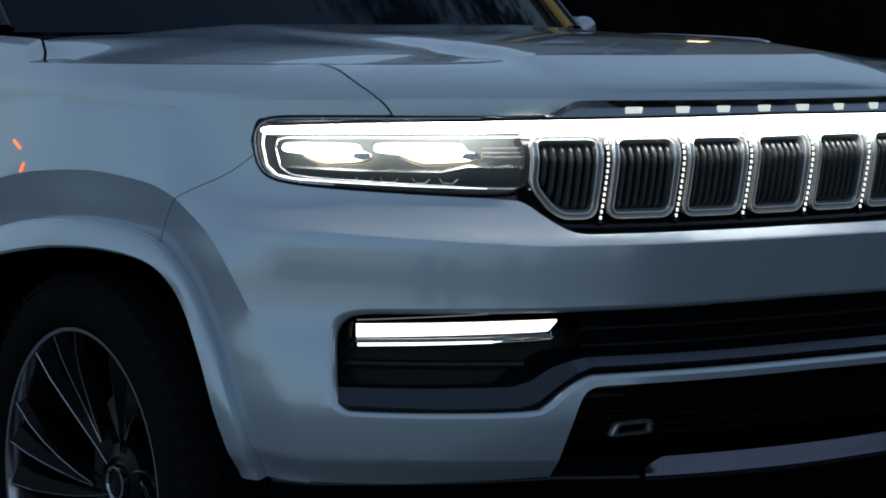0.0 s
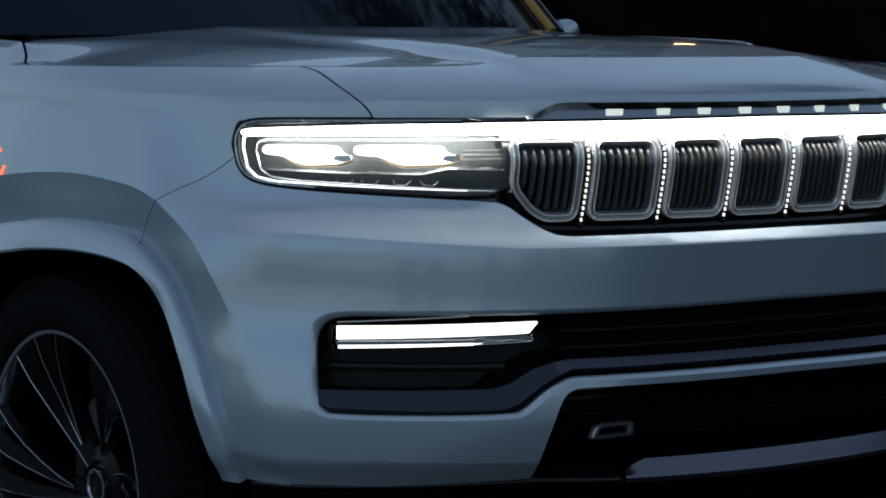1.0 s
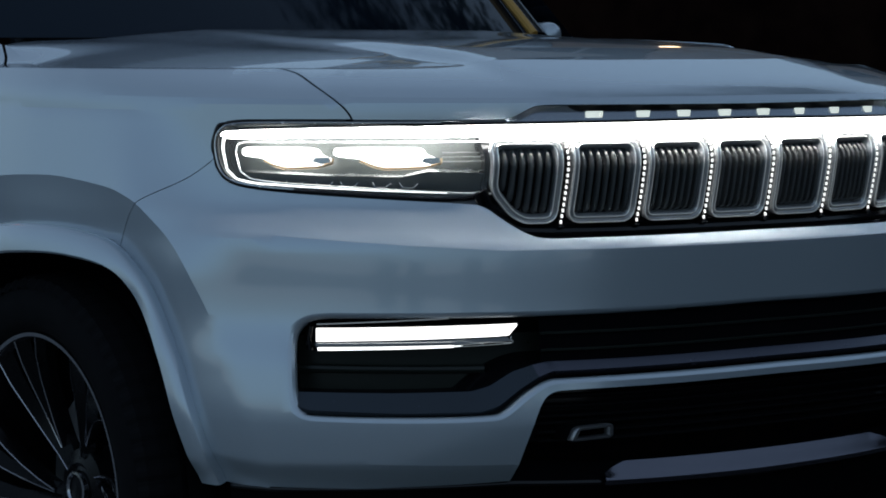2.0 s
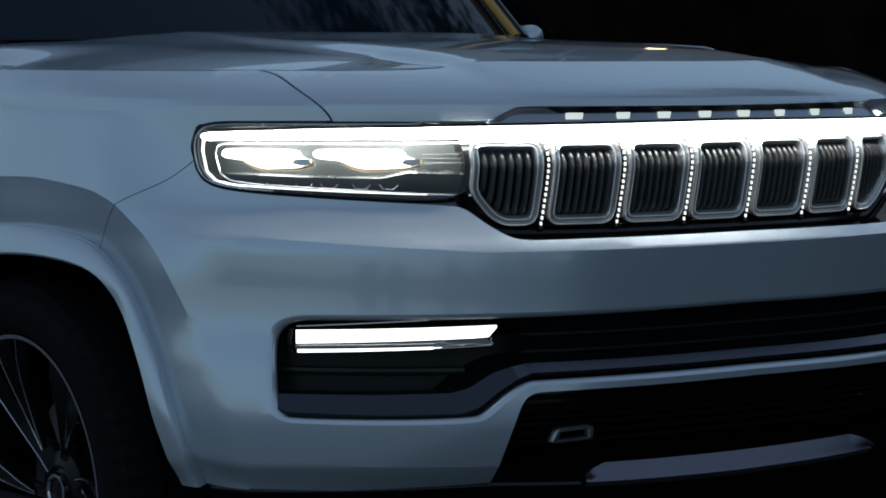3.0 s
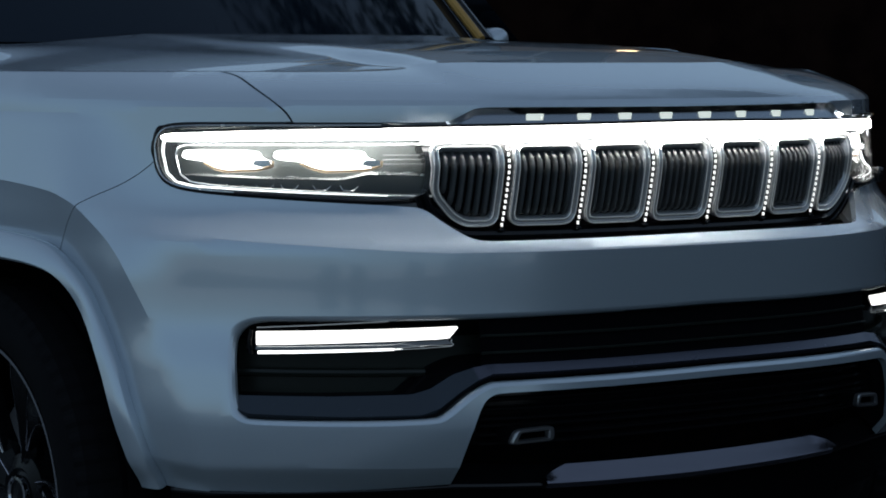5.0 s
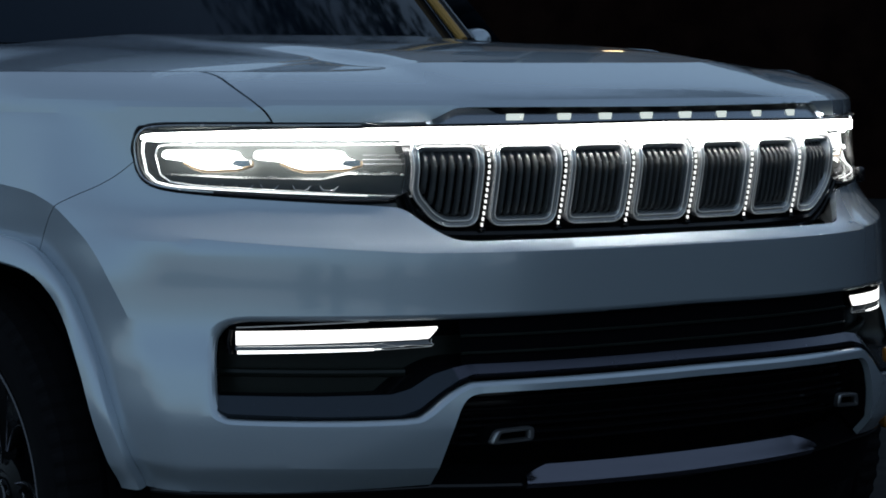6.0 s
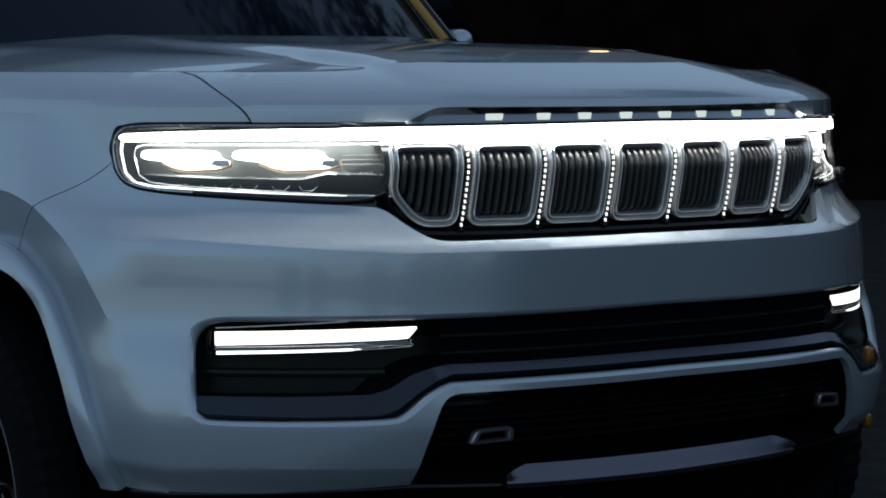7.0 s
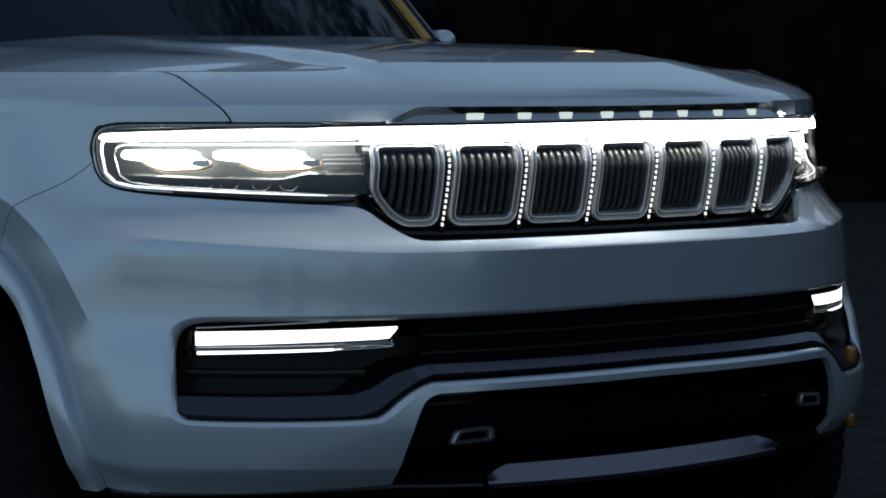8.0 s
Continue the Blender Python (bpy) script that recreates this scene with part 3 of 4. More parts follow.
for sg in (-1, 1):
    for line in (HOOD_SEAM, FENDER_SEAM):
        a, b = seam(line)
        part("seam_seal", grid_bm([body(sg * a[:, 0], a[:, 1], -0.006), body(sg * b[:, 0], b[:, 1], -0.006)]), GAP, car)
    # arch trim: a proud lip that turns into the wheel well
    lo, hi = spread(soften(ARCH, 2, False), 120), spread(ARCH_LIP_S, 120)
    rows = []
    for f, o in ((0, 0.0), (0.03, 0.011), (0.10, 0.0165), (0.22, 0.0175), (0.6, 0.0125), (0.93, 0.006), (1.0, 0.0)):
        q = hi + (lo - hi) * f
        rows.append(body(sg * q[:, 0], q[:, 1], o))
    rows.append(rows[6] + np.array([-sg * 0.010, 0, 0.002]))
    part("wheel_arch_trim", grid_bm(rows, flip=sg < 0), PAINT, car, "painted wheel arch lip")
    # wheel well: from the lip straight inwards, closed at its end
    edge = rows[7]
    mid = np.array([0, 0.84, 0.45])
    well = [edge + [sg * 0.004, 0, 0.003], edge + [-sg * 0.10, 0, 0.02], edge * [0, 1, 1] + [sg * 0.55, 0, 0.03]]
    well.append((well[2] * [0, 1, 1] - mid) * 0.05 + mid + [sg * 0.54, 0, 0])
    part("wheel_well", grid_bm(well), MATT, car, "black wheel well liner")

# lower grille, skid plate and valance
low_back = both([(0.0, 0.6765), (0.303, 0.6657), (0.343, 0.4815), (0.0, 0.4386)])
part("lower_grille", sheet(ccw(low_back), [], lambda a, b: body(a, b, -0.06), 0.03), BLACK, car, "black lower grille")
for z in np.arange(0.545, 0.645, 0.018):
    q = np.linspace(-0.297, 0.297, 50)
    part("grille_bar", tube(body(q, np.full(50, z), -0.045), 0.004, 6), BLACK, car)
for sg in (-1, 1):
    q = dense(INTAKE, 0.012, False)
    part("intake_edge", grid_bm([body(sg * q[:, 0], q[:, 1], o) for o in (-0.014, -0.03, -0.06)], flip=sg < 0), BLACK, car)
sq = np.linspace(-0.216, 0.220, 90)
edge = np.clip((0.220 - np.abs(sq)) / 0.035, 0, 1) ** 0.6
front = body(sq, 0.481 + 0.0060 * (np.abs(sq) / 0.214) ** 1.4, 0.002)
back = body(sq, 0.498 + 0.0040 * (np.abs(sq) / 0.214) ** 1.4, 0.0) + np.stack([0 * sq, 0.006 + 0.022 * edge, -0.012 + 0.024 * edge], -1)
skid_rows = [front + [0, 0.004, -0.012], front + [0, -0.001, -0.003], front + [0, 0.001, 0.001]] + [front + (back - front) * f for f in (0.3, 0.6, 0.95)] + [back + [0, 0.01, -0.006]]
part("skid_plate", grid_bm(skid_rows), DARKTRIM, car, "satin dark metal skid plate")
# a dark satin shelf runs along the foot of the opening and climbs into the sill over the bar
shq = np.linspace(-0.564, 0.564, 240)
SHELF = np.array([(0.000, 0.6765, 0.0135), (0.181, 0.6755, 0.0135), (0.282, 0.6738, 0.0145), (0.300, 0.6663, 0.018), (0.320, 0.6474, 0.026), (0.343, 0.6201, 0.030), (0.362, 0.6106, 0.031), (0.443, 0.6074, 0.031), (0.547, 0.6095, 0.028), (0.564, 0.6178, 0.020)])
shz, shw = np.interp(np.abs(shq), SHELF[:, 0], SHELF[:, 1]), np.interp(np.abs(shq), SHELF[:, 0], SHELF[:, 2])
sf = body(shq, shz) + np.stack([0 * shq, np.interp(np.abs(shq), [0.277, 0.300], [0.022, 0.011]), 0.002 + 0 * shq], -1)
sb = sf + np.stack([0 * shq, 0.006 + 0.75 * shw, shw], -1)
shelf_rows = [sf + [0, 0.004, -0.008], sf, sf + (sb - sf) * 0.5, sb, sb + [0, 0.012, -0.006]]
# one trim in two tones: the pocket pieces carry shade in their colour
for pick, name, mat, label in ((shq < -0.298, "opening_shelf", SHELF_SHADED, "satin shelf under the fog lamp, darkened for its recess"), (np.abs(shq) < 0.302, "sill_trim", SILLMAT, "satin metal sill over the painted bar"), (shq > 0.298, "opening_shelf", SHELF_SHADED, "satin shelf under the fog lamp, darkened for its recess")):
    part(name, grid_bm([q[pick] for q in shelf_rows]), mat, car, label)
inner_k = np.abs(shq) < 0.287
gap_front = (body(shq, shz - 0.004) + [0, 0.011, 0])[inner_k]
part("sill_gap", grid_bm([gap_front, sf[inner_k] + [0, 0.001, -0.004]]), GAP, car, "black gap under the sill")
screen_foot = (sb + [0, 0.008, -0.006])[inner_k]
screen_head = screen_foot * [1, 1, 0] + [0, 0.006, 0.766]
part("opening_screen", grid_bm([screen_foot, screen_head]), GAP, car, "black screen inside the bumper opening")
for f in (0.3, 0.65):
    part("screen_bar", tube(screen_foot + (screen_head - screen_foot) * f + [0, -0.003, 0], 0.0025, 6), THROAT_BACK, car)
for sg in (-1, 1):
    q = np.linspace(0.333, 0.545, 30) * sg
    part("pocket_rib", tube(throat_back(q, np.full(30, 0.673)) + [0, -0.012, 0], 0.007, 8), THROAT_BACK, car, "dark rib behind the fog lamp")

valance = ccw(both([(0.0, 0.4657), (0.122, 0.4750), (0.222, 0.4779), (0.327, 0.4870), (0.600, 0.4697), (0.659, 0.4657), (0.653, 0.4212), (0.386, 0.3836), (0.0, 0.4001)]))
part("valance", prism(valance, body, -0.006, -0.05, 0.02), GAP, car, "black plastic valance under the bumper")
lipline = np.array([(a, b) for a, b in ((-0.654, 0.4619), (-0.599, 0.4671), (-0.327, 0.4825), (-0.222, 0.4761), (-0.122, 0.4730), (0.0, 0.4638), (0.122, 0.4730), (0.222, 0.4761), (0.327, 0.4825), (0.599, 0.4671), (0.654, 0.4619))])
q = spread(lipline, 80)
part("valance_lip", tube(body(q[:, 0], q[:, 1], -0.004), 0.006, 8), BLACK, car)

dam = np.linspace(-0.62, 0.62, 80)
foot = body(dam, np.full(80, 0.39)) + [0, 0.03, 0]
part("air_dam", grid_bm([foot, foot * [1, 1, 0] + [0, 0.05, 0.30], foot * [1, 1, 0] + [0, 0.16, 0.19], foot * [1, 1, 0] + [0, 0.5, 0.18]]), MATT, car, "black air dam under the bumper")

# tow hooks
for sg in (-1, 1):
    c = fillet([(0.272, 0.5589), (0.265, 0.5848), (0.223, 0.5890), (0.222, 0.5639)], 0.007, 4)
    q = dense(c, 0.005)
    bar_rows = [straight(sg * l[:, 0], l[:, 1], o) for l, o in ((q, -0.006), (q, 0.004), (shrink(q, 0.0015), 0.007), (shrink(q, 0.005), 0.007), (shrink(q, 0.0065), 0.004), (shrink(q, 0.0065), -0.006))]
    hook = part("tow_hook", grid_bm(bar_rows, close_u=True), HOOK_STEEL, car, "bare metal tow hook loop")
    arm = [straight(sg * l[:, 0], l[:, 1], o) for l, o in ((shrink(q, 0.001), -0.004), (shrink(q, 0.001), -0.06))]
    part("hook_arm", grid_bm(arm, close_u=True), GAP, hook)

# ---- grille ----
GX, GY = ROWS_XY[12][:, 0], ROWS_XY[12][:, 1]


def grille(x, z, out=0.0):
    """The grille's face: it follows the nose and leans back towards its foot."""
    x, z = np.broadcast_arrays(np.asarray(x, float), np.asarray(z, float))

    def raw(a, b):
        y = np.interp(np.abs(a), GX, GY)
        k = np.clip((1.068 - b) / 0.16, 0, 1.2)
        return np.stack([a, y - 0.004 + 0.030 * k ** 1.6 + 0.013 * np.clip((b - 1.010) / 0.04, 0, 1.6) ** 2, b], -1)

    p = raw(x, z)
    n = np.cross(raw(x + 0.002, z) - raw(x - 0.002, z), raw(x, z + 0.002) - raw(x, z - 0.002))
    n /= np.linalg.norm(n, axis=-1, keepdims=True)
    return p + n * np.asarray(out)[..., None]


panel = ccw(both([(0.0, 1.073), (0.490, 1.073), (0.492, 0.974), (0.474, 0.934), (0.438, 0.903), (0.415, 0.896), (0.0, 0.896)]))
grille_panel = part("grille_panel", prism(panel, grille, -0.012, -0.05, 0.02), BLACK, car, "gloss black grille surround")
foot = np.array([(x, z) for x, z in ((-0.492, 0.974), (-0.474, 0.934), (-0.436, 0.906), (-0.41, 0.899), (0, 0.899), (0.41, 0.899), (0.436, 0.906), (0.474, 0.934), (0.492, 0.974))])
q = spread(soften(foot, 2, False), 120)
part("grille_frame", tube(grille(q[:, 0], q[:, 1], -0.002), 0.008, 8), BLACK, car, "gloss black lower grille frame")
q2 = shrink(q, -0.011, False)
part("grille_frame", tube(grille(q2[:, 0], q2[:, 1], 0.004), 0.0055, 8), BLACK, car)

PITCH = 0.1424


def slot_loop(i):
    """Outline of one grille slot in (x, z)."""
    c, h = (i - 3) * PITCH, 0.0635
    if i in (0, 6):
        sg = -1 if i == 0 else 1
        e = c - sg * h
        l = [(e, 0.9145), (c - sg * 0.006, 0.9145), (c + sg * 0.020, 0.930), (c + sg * 0.0475, 0.962), (c + sg * 0.0545, 0.980), (c + sg * 0.0555, 1.0615), (e, 1.0615)]
        return fillet(ccw(l), 0.024, 7)
    return fillet(ccw([(c - h, 0.9145), (c + h, 0.9145), (c + h, 1.0615), (c - h, 1.0615)]), 0.027, 8)


RING = ((-0.0008, -0.014), (-0.0004, -0.004), (0.0010, 0.001), (0.0030, 0.0032), (0.0056, 0.0030), (0.0072, 0.0010), (0.0083, -0.0010), (0.0095, -0.0002), (0.0112, 0.0004), (0.0128, -0.0014), (0.0142, -0.008), (0.0155, -0.026))
for i in range(7):
    l = dense(slot_loop(i), 0.004)
    slot = part("grille_slot", grid_bm([grille(*shrink(l, d).T, o) for d, o in RING], close_u=True), RINGS, car, "chrome-ringed grille slot with black fins")
    # glowing beads put the light bar's glare on the ring
    for d, o, r in ((0.0028, 0.0038, 0.0011), (0.0110, 0.0012, 0.0010)):
        part("ring_bead", tube(grille(*shrink(l, d).T, o), r, 6, closed=True), BEAD_GLOW, slot, "bright bead round the slot, with a faint added glow")
    hole = shrink(l, 0.0145)
    part("slot_back", sheet([tuple(p) for p in hole], [], lambda a, b: grille(a, b, -0.025), 0.012), BLACK, slot)
    for x in np.arange(hole[:, 0].min() + 0.007, hole[:, 0].max() - 0.003, 0.0143):
        zs = np.linspace(0.916, 1.056, 60)
        ok = zs[inside(hole, np.full(60, x), zs)]
        if len(ok) < 4:
            continue
        z = np.linspace(ok[0] + 0.001, ok[-1] + 0.003, 14)
        o = -0.0055 - 0.014 * np.clip(1 - (z[-1] - z) / 0.030, 0, 1) - 0.012 * np.clip(1 - (z - z[0]) / 0.010, 0, 1)
        part("fin", tube(grille(np.full(14, x), z, o), 0.0045, 8, flat=1.5), FIN, slot)

dash = box((0.0033, 0.003, 0.0058), bevel=0.0004, seg=1)
dash_me = bpy.data.meshes.new("led_dash")
dash.to_mesh(dash_me)
dash.free()
dash_me.materials.append(DASH)
for i in range(6):
    x = (i - 2.5) * PITCH
    z = np.linspace(0.9145, 1.062, 24)
    div = part("grille_divider", tube(grille(np.full(24, x), z, -0.008), 0.005, 8, flat=1.0), BLACK, car, "gloss black grille divider with a line of white lights")
    for z in np.linspace(0.9175, 1.0575, 15):
        ob = new("led", dash_me)
        ob.parent = div
        ob.location = grille(np.array(x), np.array(z), 0.0)
    part("foot_clip", box((0.013, 0.010, 0.006), tuple(grille(np.array(x), np.array(0.909), 0.001)), 0.0025), BLACK, div)

# strip with the maker's lettering as plain bars
ledge = np.linspace(-0.322, 0.322, 120)
ztop = np.interp(np.abs(ledge), [0, 0.283, 0.300, 0.322], [1.117, 1.1175, 1.1095, 1.092])
low, high = body(ledge, np.full(120, 1.0875), 0.006), body(ledge, ztop, -0.013)
name_strip = part("name_strip", grid_bm([low + [0, 0.004, -0.004], low, low + (high - low) * 0.5, high, body(ledge, ztop, 0.0) + [0, 0.02, 0.006]]), STRIP_GLARE, car, "gloss dark strip over the grille, painted grey as reflected light, with white raised marks")
dark = np.linspace(-0.247, 0.262, 110)
dtop = np.interp(np.abs(dark), [0, 0.283], [1.117, 1.1175])
dl, dh = body(dark, np.full(110, 1.0875), 0.006), body(dark, dtop, -0.013)
ends = np.clip((0.2545 - np.abs(dark - 0.0075)) / 0.012, 0, 1)[:, None]
# the upper edge stays black, clear of the painted reflection
part("strip_recess", grid_bm([dl + (dh - dl) * (1 - ends * (1 - f)) + [0, -0.0015, 0.0] for f in (0.66, 0.82, 1.0)]), BLACK, name_strip, "gloss black recess along the strip's upper edge")
for x, w in ((-0.308, 0.030), (-0.215, 0.024), (-0.131, 0.024), (-0.041, 0.024), (0.048, 0.025), (0.136, 0.020), (0.229, 0.020), (0.331, 0.022)):
    sx = np.interp(abs(x), side(np.linspace(0, 1, 300), np.full(300, 1.10))[0], np.linspace(0, 1, 300)) * (1 if x > 0 else -1)
    hw = w / 2 * 0.71
    loop = ccw([(sx - hw - 0.001, 1.0925), (sx + hw - 0.001, 1.0925), (sx + hw + 0.001, 1.106), (sx - hw + 0.001, 1.106)])
    part("mark", prism(fillet(loop, 0.002, 3), body, 0.001, -0.012, 0.006), LETTER, name_strip, "raised white mark")

# light bar across the nose
def bar_face(a, b, o=0.0):
    return body(a, b, np.asarray(o) * np.clip((0.46 - np.abs(a)) / 0.10, -0.15, 1))


bar = ccw(both([(0.0, 1.0628), (0.334, 1.0643), (0.50, 1.063), (0.654, 1.0588), (0.664, 1.061), (0.668, 1.0655), (0.664, 1.070), (0.6547, 1.0723), (0.50, 1.0797), (0.334, 1.0834), (0.075, 1.0878), (0.0, 1.088)]))
part("light_bar", prism(soften(bar, 1), bar_face, 0.0048, -0.02, 0.012), LED, car, "glowing white light bar across the nose")

vis = np.linspace(-0.652, 0.652, 160)
part("bar_visor", tube(bar_face(vis, np.interp(np.abs(vis), [0, 0.33, 0.50, 0.652], [1.0908, 1.0866, 1.083, 1.0758]), 0.010), 0.0030, 6), BLACK, car, "thin black visor over the light bar")

# ---- headlamps ----
def on_side(sg):
    return lambda a, b, o=0.0: body(sg * np.asarray(a), b, o)


def headlamp(sg):
    f = on_side(sg)
    loop = ccw(soften(HEAD + [(0.335, 0.9741), (0.329, 0.9899), (0.328, 1.0320)], 2))

    def rim(q, o):
        return f(q[:, 0], q[:, 1], o - 0.03 * np.clip((0.372 - q[:, 0]) / 0.03, 0, 1))

    lamp = part("headlamp", grid_bm([rim(shrink(dense(loop, 0.01), d), o) for d, o in ((0, -0.004), (0.001, 0.002), (0.004, 0.004), (0.008, 0.002), (0.010, -0.02), (0.010, -0.07))], close_u=True), BLACK, car, "lit headlamp under a clear lens with a gloss black rim")
    small = [tuple(p) for p in shrink(dense(loop, 0.012), 0.009)]
    part("housing", sheet(small, [], lambda a, b: f(a, b, -0.065), 0.02), HOUSING, lamp)
    q = spread([(0.333, 1.0557), (0.538, 1.0554), (0.639, 1.0545), (0.650, 1.0496), (0.652, 1.0360), (0.644, 1.0046), (0.629, 0.9920), (0.599, 0.9869), (0.487, 0.9788), (0.384, 0.9718), (0.335, 0.9699)], 120)
    part("chrome_line", tube(f(q[:, 0], q[:, 1], -0.014), 0.0016, 6), BEAD_GLOW, lamp)
    q = spread([(0.6635, 1.0630), (0.6665, 1.0558), (0.6665, 1.0411), (0.659, 1.0066), (0.645, 0.9905), (0.622, 0.9845), (0.569, 0.9805), (0.48, 0.9750), (0.39, 0.9705)], 90)
    part("edge_light", tube(f(q[:, 0], q[:, 1], -0.006), np.interp(np.arange(90), [0, 30, 89], [0.0028, 0.0018, 0.0006]), 6), LED_SOFT, lamp, "thin white edge light")
    q = spread(soften([(0.40, 1.0880), (0.548, 1.0871), (0.654, 1.0858), (0.671, 1.0724), (0.674, 1.0462), (0.667, 1.0096), (0.653, 0.9872), (0.614, 0.9779), (0.569, 0.9743)], 2, False), 90)
    part("outer_line", tube(f(q[:, 0], q[:, 1], 0.0055), 0.0019, 6), SATIN, lamp, "thin satin chrome outer line")
    for a0, a1 in ((0.646, 0.534), (0.529, 0.402)):
        w = a0 - a1
        l = ccw([(a0, 1.0432), (a0 - 0.008, 1.0469), (a1 + 0.030, 1.0464), (a1 + 0.018, 1.0443), (a1 + 0.014, 1.0337), (a1, 1.0284), (a1, 1.0210), (a1 + 0.012, 1.0157), (a0 - 0.50 * w, 1.0136), (a0 - 0.38 * w, 1.0178), (a0 - 0.26 * w, 1.0274), (a0 - 0.02, 1.0284), (a0, 1.0316)])
        pr = part("projector", prism(soften(l, 1), f, -0.022, -0.05, 0.008), PROJECTOR, lamp, "bright white projector lens")
        q = spread([(a0 - 0.26 * w, 1.0242), (a0 - 0.38 * w, 1.0152), (a0 - 0.50 * w, 1.0104), (a1 + 0.014, 1.0131), (a1 - 0.004, 1.0199), (a1 - 0.004, 1.0284)], 40)
        part("copper_rim", tube(f(q[:, 0], q[:, 1], -0.024), 0.0025, 6), COPPER, pr)
        part("lens_cap", prism(ccw([(a1 + 0.016, 1.0295), (a1 - 0.001, 1.0295), (a1 - 0.003, 1.0210), (a1 + 0.008, 1.0178), (a1 + 0.02, 1.0221)]), f, -0.014, -0.022, 0.008), SATIN, pr)
    shelf = spread([(0.641, 1.0046), (0.538, 0.9998), (0.445, 0.9981), (0.414, 1.0066), (0.335, 1.0036)], 60)
    part("reflector_shelf", grid_bm([f(shelf[:, 0], shelf[:, 1], -0.022), f(shelf[:, 0], shelf[:, 1] + 0.004, -0.035), f(shelf[:, 0], shelf[:, 1] + 0.006, -0.062)]), SATIN, lamp)
    part("reflector_apron", grid_bm([f(shelf[:, 0], shelf[:, 1], -0.022), f(shelf[:, 0], shelf[:, 1] - 0.012, -0.030), f(shelf[:, 0], shelf[:, 1] - 0.026, -0.05)]), HOUSING, lamp)
    for a in (0.607, 0.577, 0.540, 0.509, 0.470, 0.437):
        q = spread([(a + 0.010, 0.9924), (a + 0.006, 0.9850), (a - 0.006, 0.9839), (a - 0.012, 0.9914)], 12)
        part("marker_facet", tube(f(q[:, 0], q[:, 1] - 0.02 * (0.62 - a), -0.026), 0.0013, 5), RINGS, lamp)
    for z in (1.0373, 1.0299, 1.0225):
        q = spread([(0.397, z), (0.342, z)], 12)
        part("cooling_rib", tube(f(q[:, 0], q[:, 1], -0.04), 0.0016, 5), RINGS, lamp)
    lens = part("lens", sheet([tuple(p) for p in shrink(dense(loop, 0.012), 0.007)], [], lambda a, b: f(a, b, 0.003), 0.012), LENS, lamp, "clear headlamp lens")
    lens.visible_shadow = False


def fog_lamp(sg):
    def f(a, b, o=0.0):
        p = body(sg * np.asarray(a), np.full(np.shape(a), 0.762))
        p[..., 1] = p[..., 1] - np.asarray(o)
        p[..., 2] = b
        return p

    l = ccw([(0.536, 0.7454), (0.42, 0.7501), (0.3152, 0.7544), (0.3148, 0.7510), (0.324, 0.7347), (0.3365, 0.7331), (0.536, 0.7224)])
    lamp = part("fog_lamp", prism([tuple(p) for p in shrink(np.array(l), -0.002)], f, -0.016, -0.05, 0.008), MATT, car, "lit white bar-shaped fog lamp")
    part("upper_light", sheet(l, [], lambda a, b: f(a, b, -0.0145), 0.008), FOG_LED, lamp, "bright white light bar")
    low = ccw([(0.5344, 0.7130), (0.45, 0.7166), (0.385, 0.7192), (0.374, 0.7180), (0.385, 0.7150), (0.45, 0.7115), (0.5344, 0.7072)])
    mid = ccw([(0.535, 0.7215), (0.3375, 0.7322), (0.325, 0.7335), (0.320, 0.7245), (0.374, 0.7200), (0.45, 0.7172), (0.535, 0.7136)])
    part("lens_rib", prism(mid, f, -0.019, -0.05, 0.008), STEEL, lamp, "clear ribbed lens between the lights")
    part("lower_body", prism([tuple(p) for p in shrink(np.array(low), -0.001)], f, -0.016, -0.05, 0.008), MATT, lamp)
    part("lower_light", sheet(low, [], lambda a, b: f(a, b, -0.0145), 0.008), LED_SOFT, lamp, "thin lower white light")
    for line in ([(0.535, 0.7195), (0.43, 0.7232), (0.385, 0.7245), (0.372, 0.7290)], [(0.385, 0.7185), (0.345, 0.7232), (0.3215, 0.7222), (0.3190, 0.7240), (0.3230, 0.7275), (0.3215, 0.7330)], [(0.385, 0.7160), (0.345, 0.7190), (0.3215, 0.7212)], [(0.378, 0.7262), (0.352, 0.7205)]):
        q = spread(line, 24)
        part("lens_edge", tube(f(q[:, 0], q[:, 1], -0.0135), 0.0007, 5), BEAD_GLOW, lamp, "thin bright lens edge, with a faint added glow")
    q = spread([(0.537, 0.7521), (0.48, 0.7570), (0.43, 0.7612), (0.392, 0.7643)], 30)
    part("upper_line", tube(f(q[:, 0], q[:, 1], -0.009), 0.0011, 5), BEAD_GLOW, lamp)
    q = spread([(0.539, 0.7475), (0.542, 0.728), (0.540, 0.707)], 12)
    part("end_cap", tube(f(q[:, 0], q[:, 1], -0.02), 0.004, 6), BLACK, lamp)


for sg in (-1, 1):
    headlamp(sg)
    fog_lamp(sg)


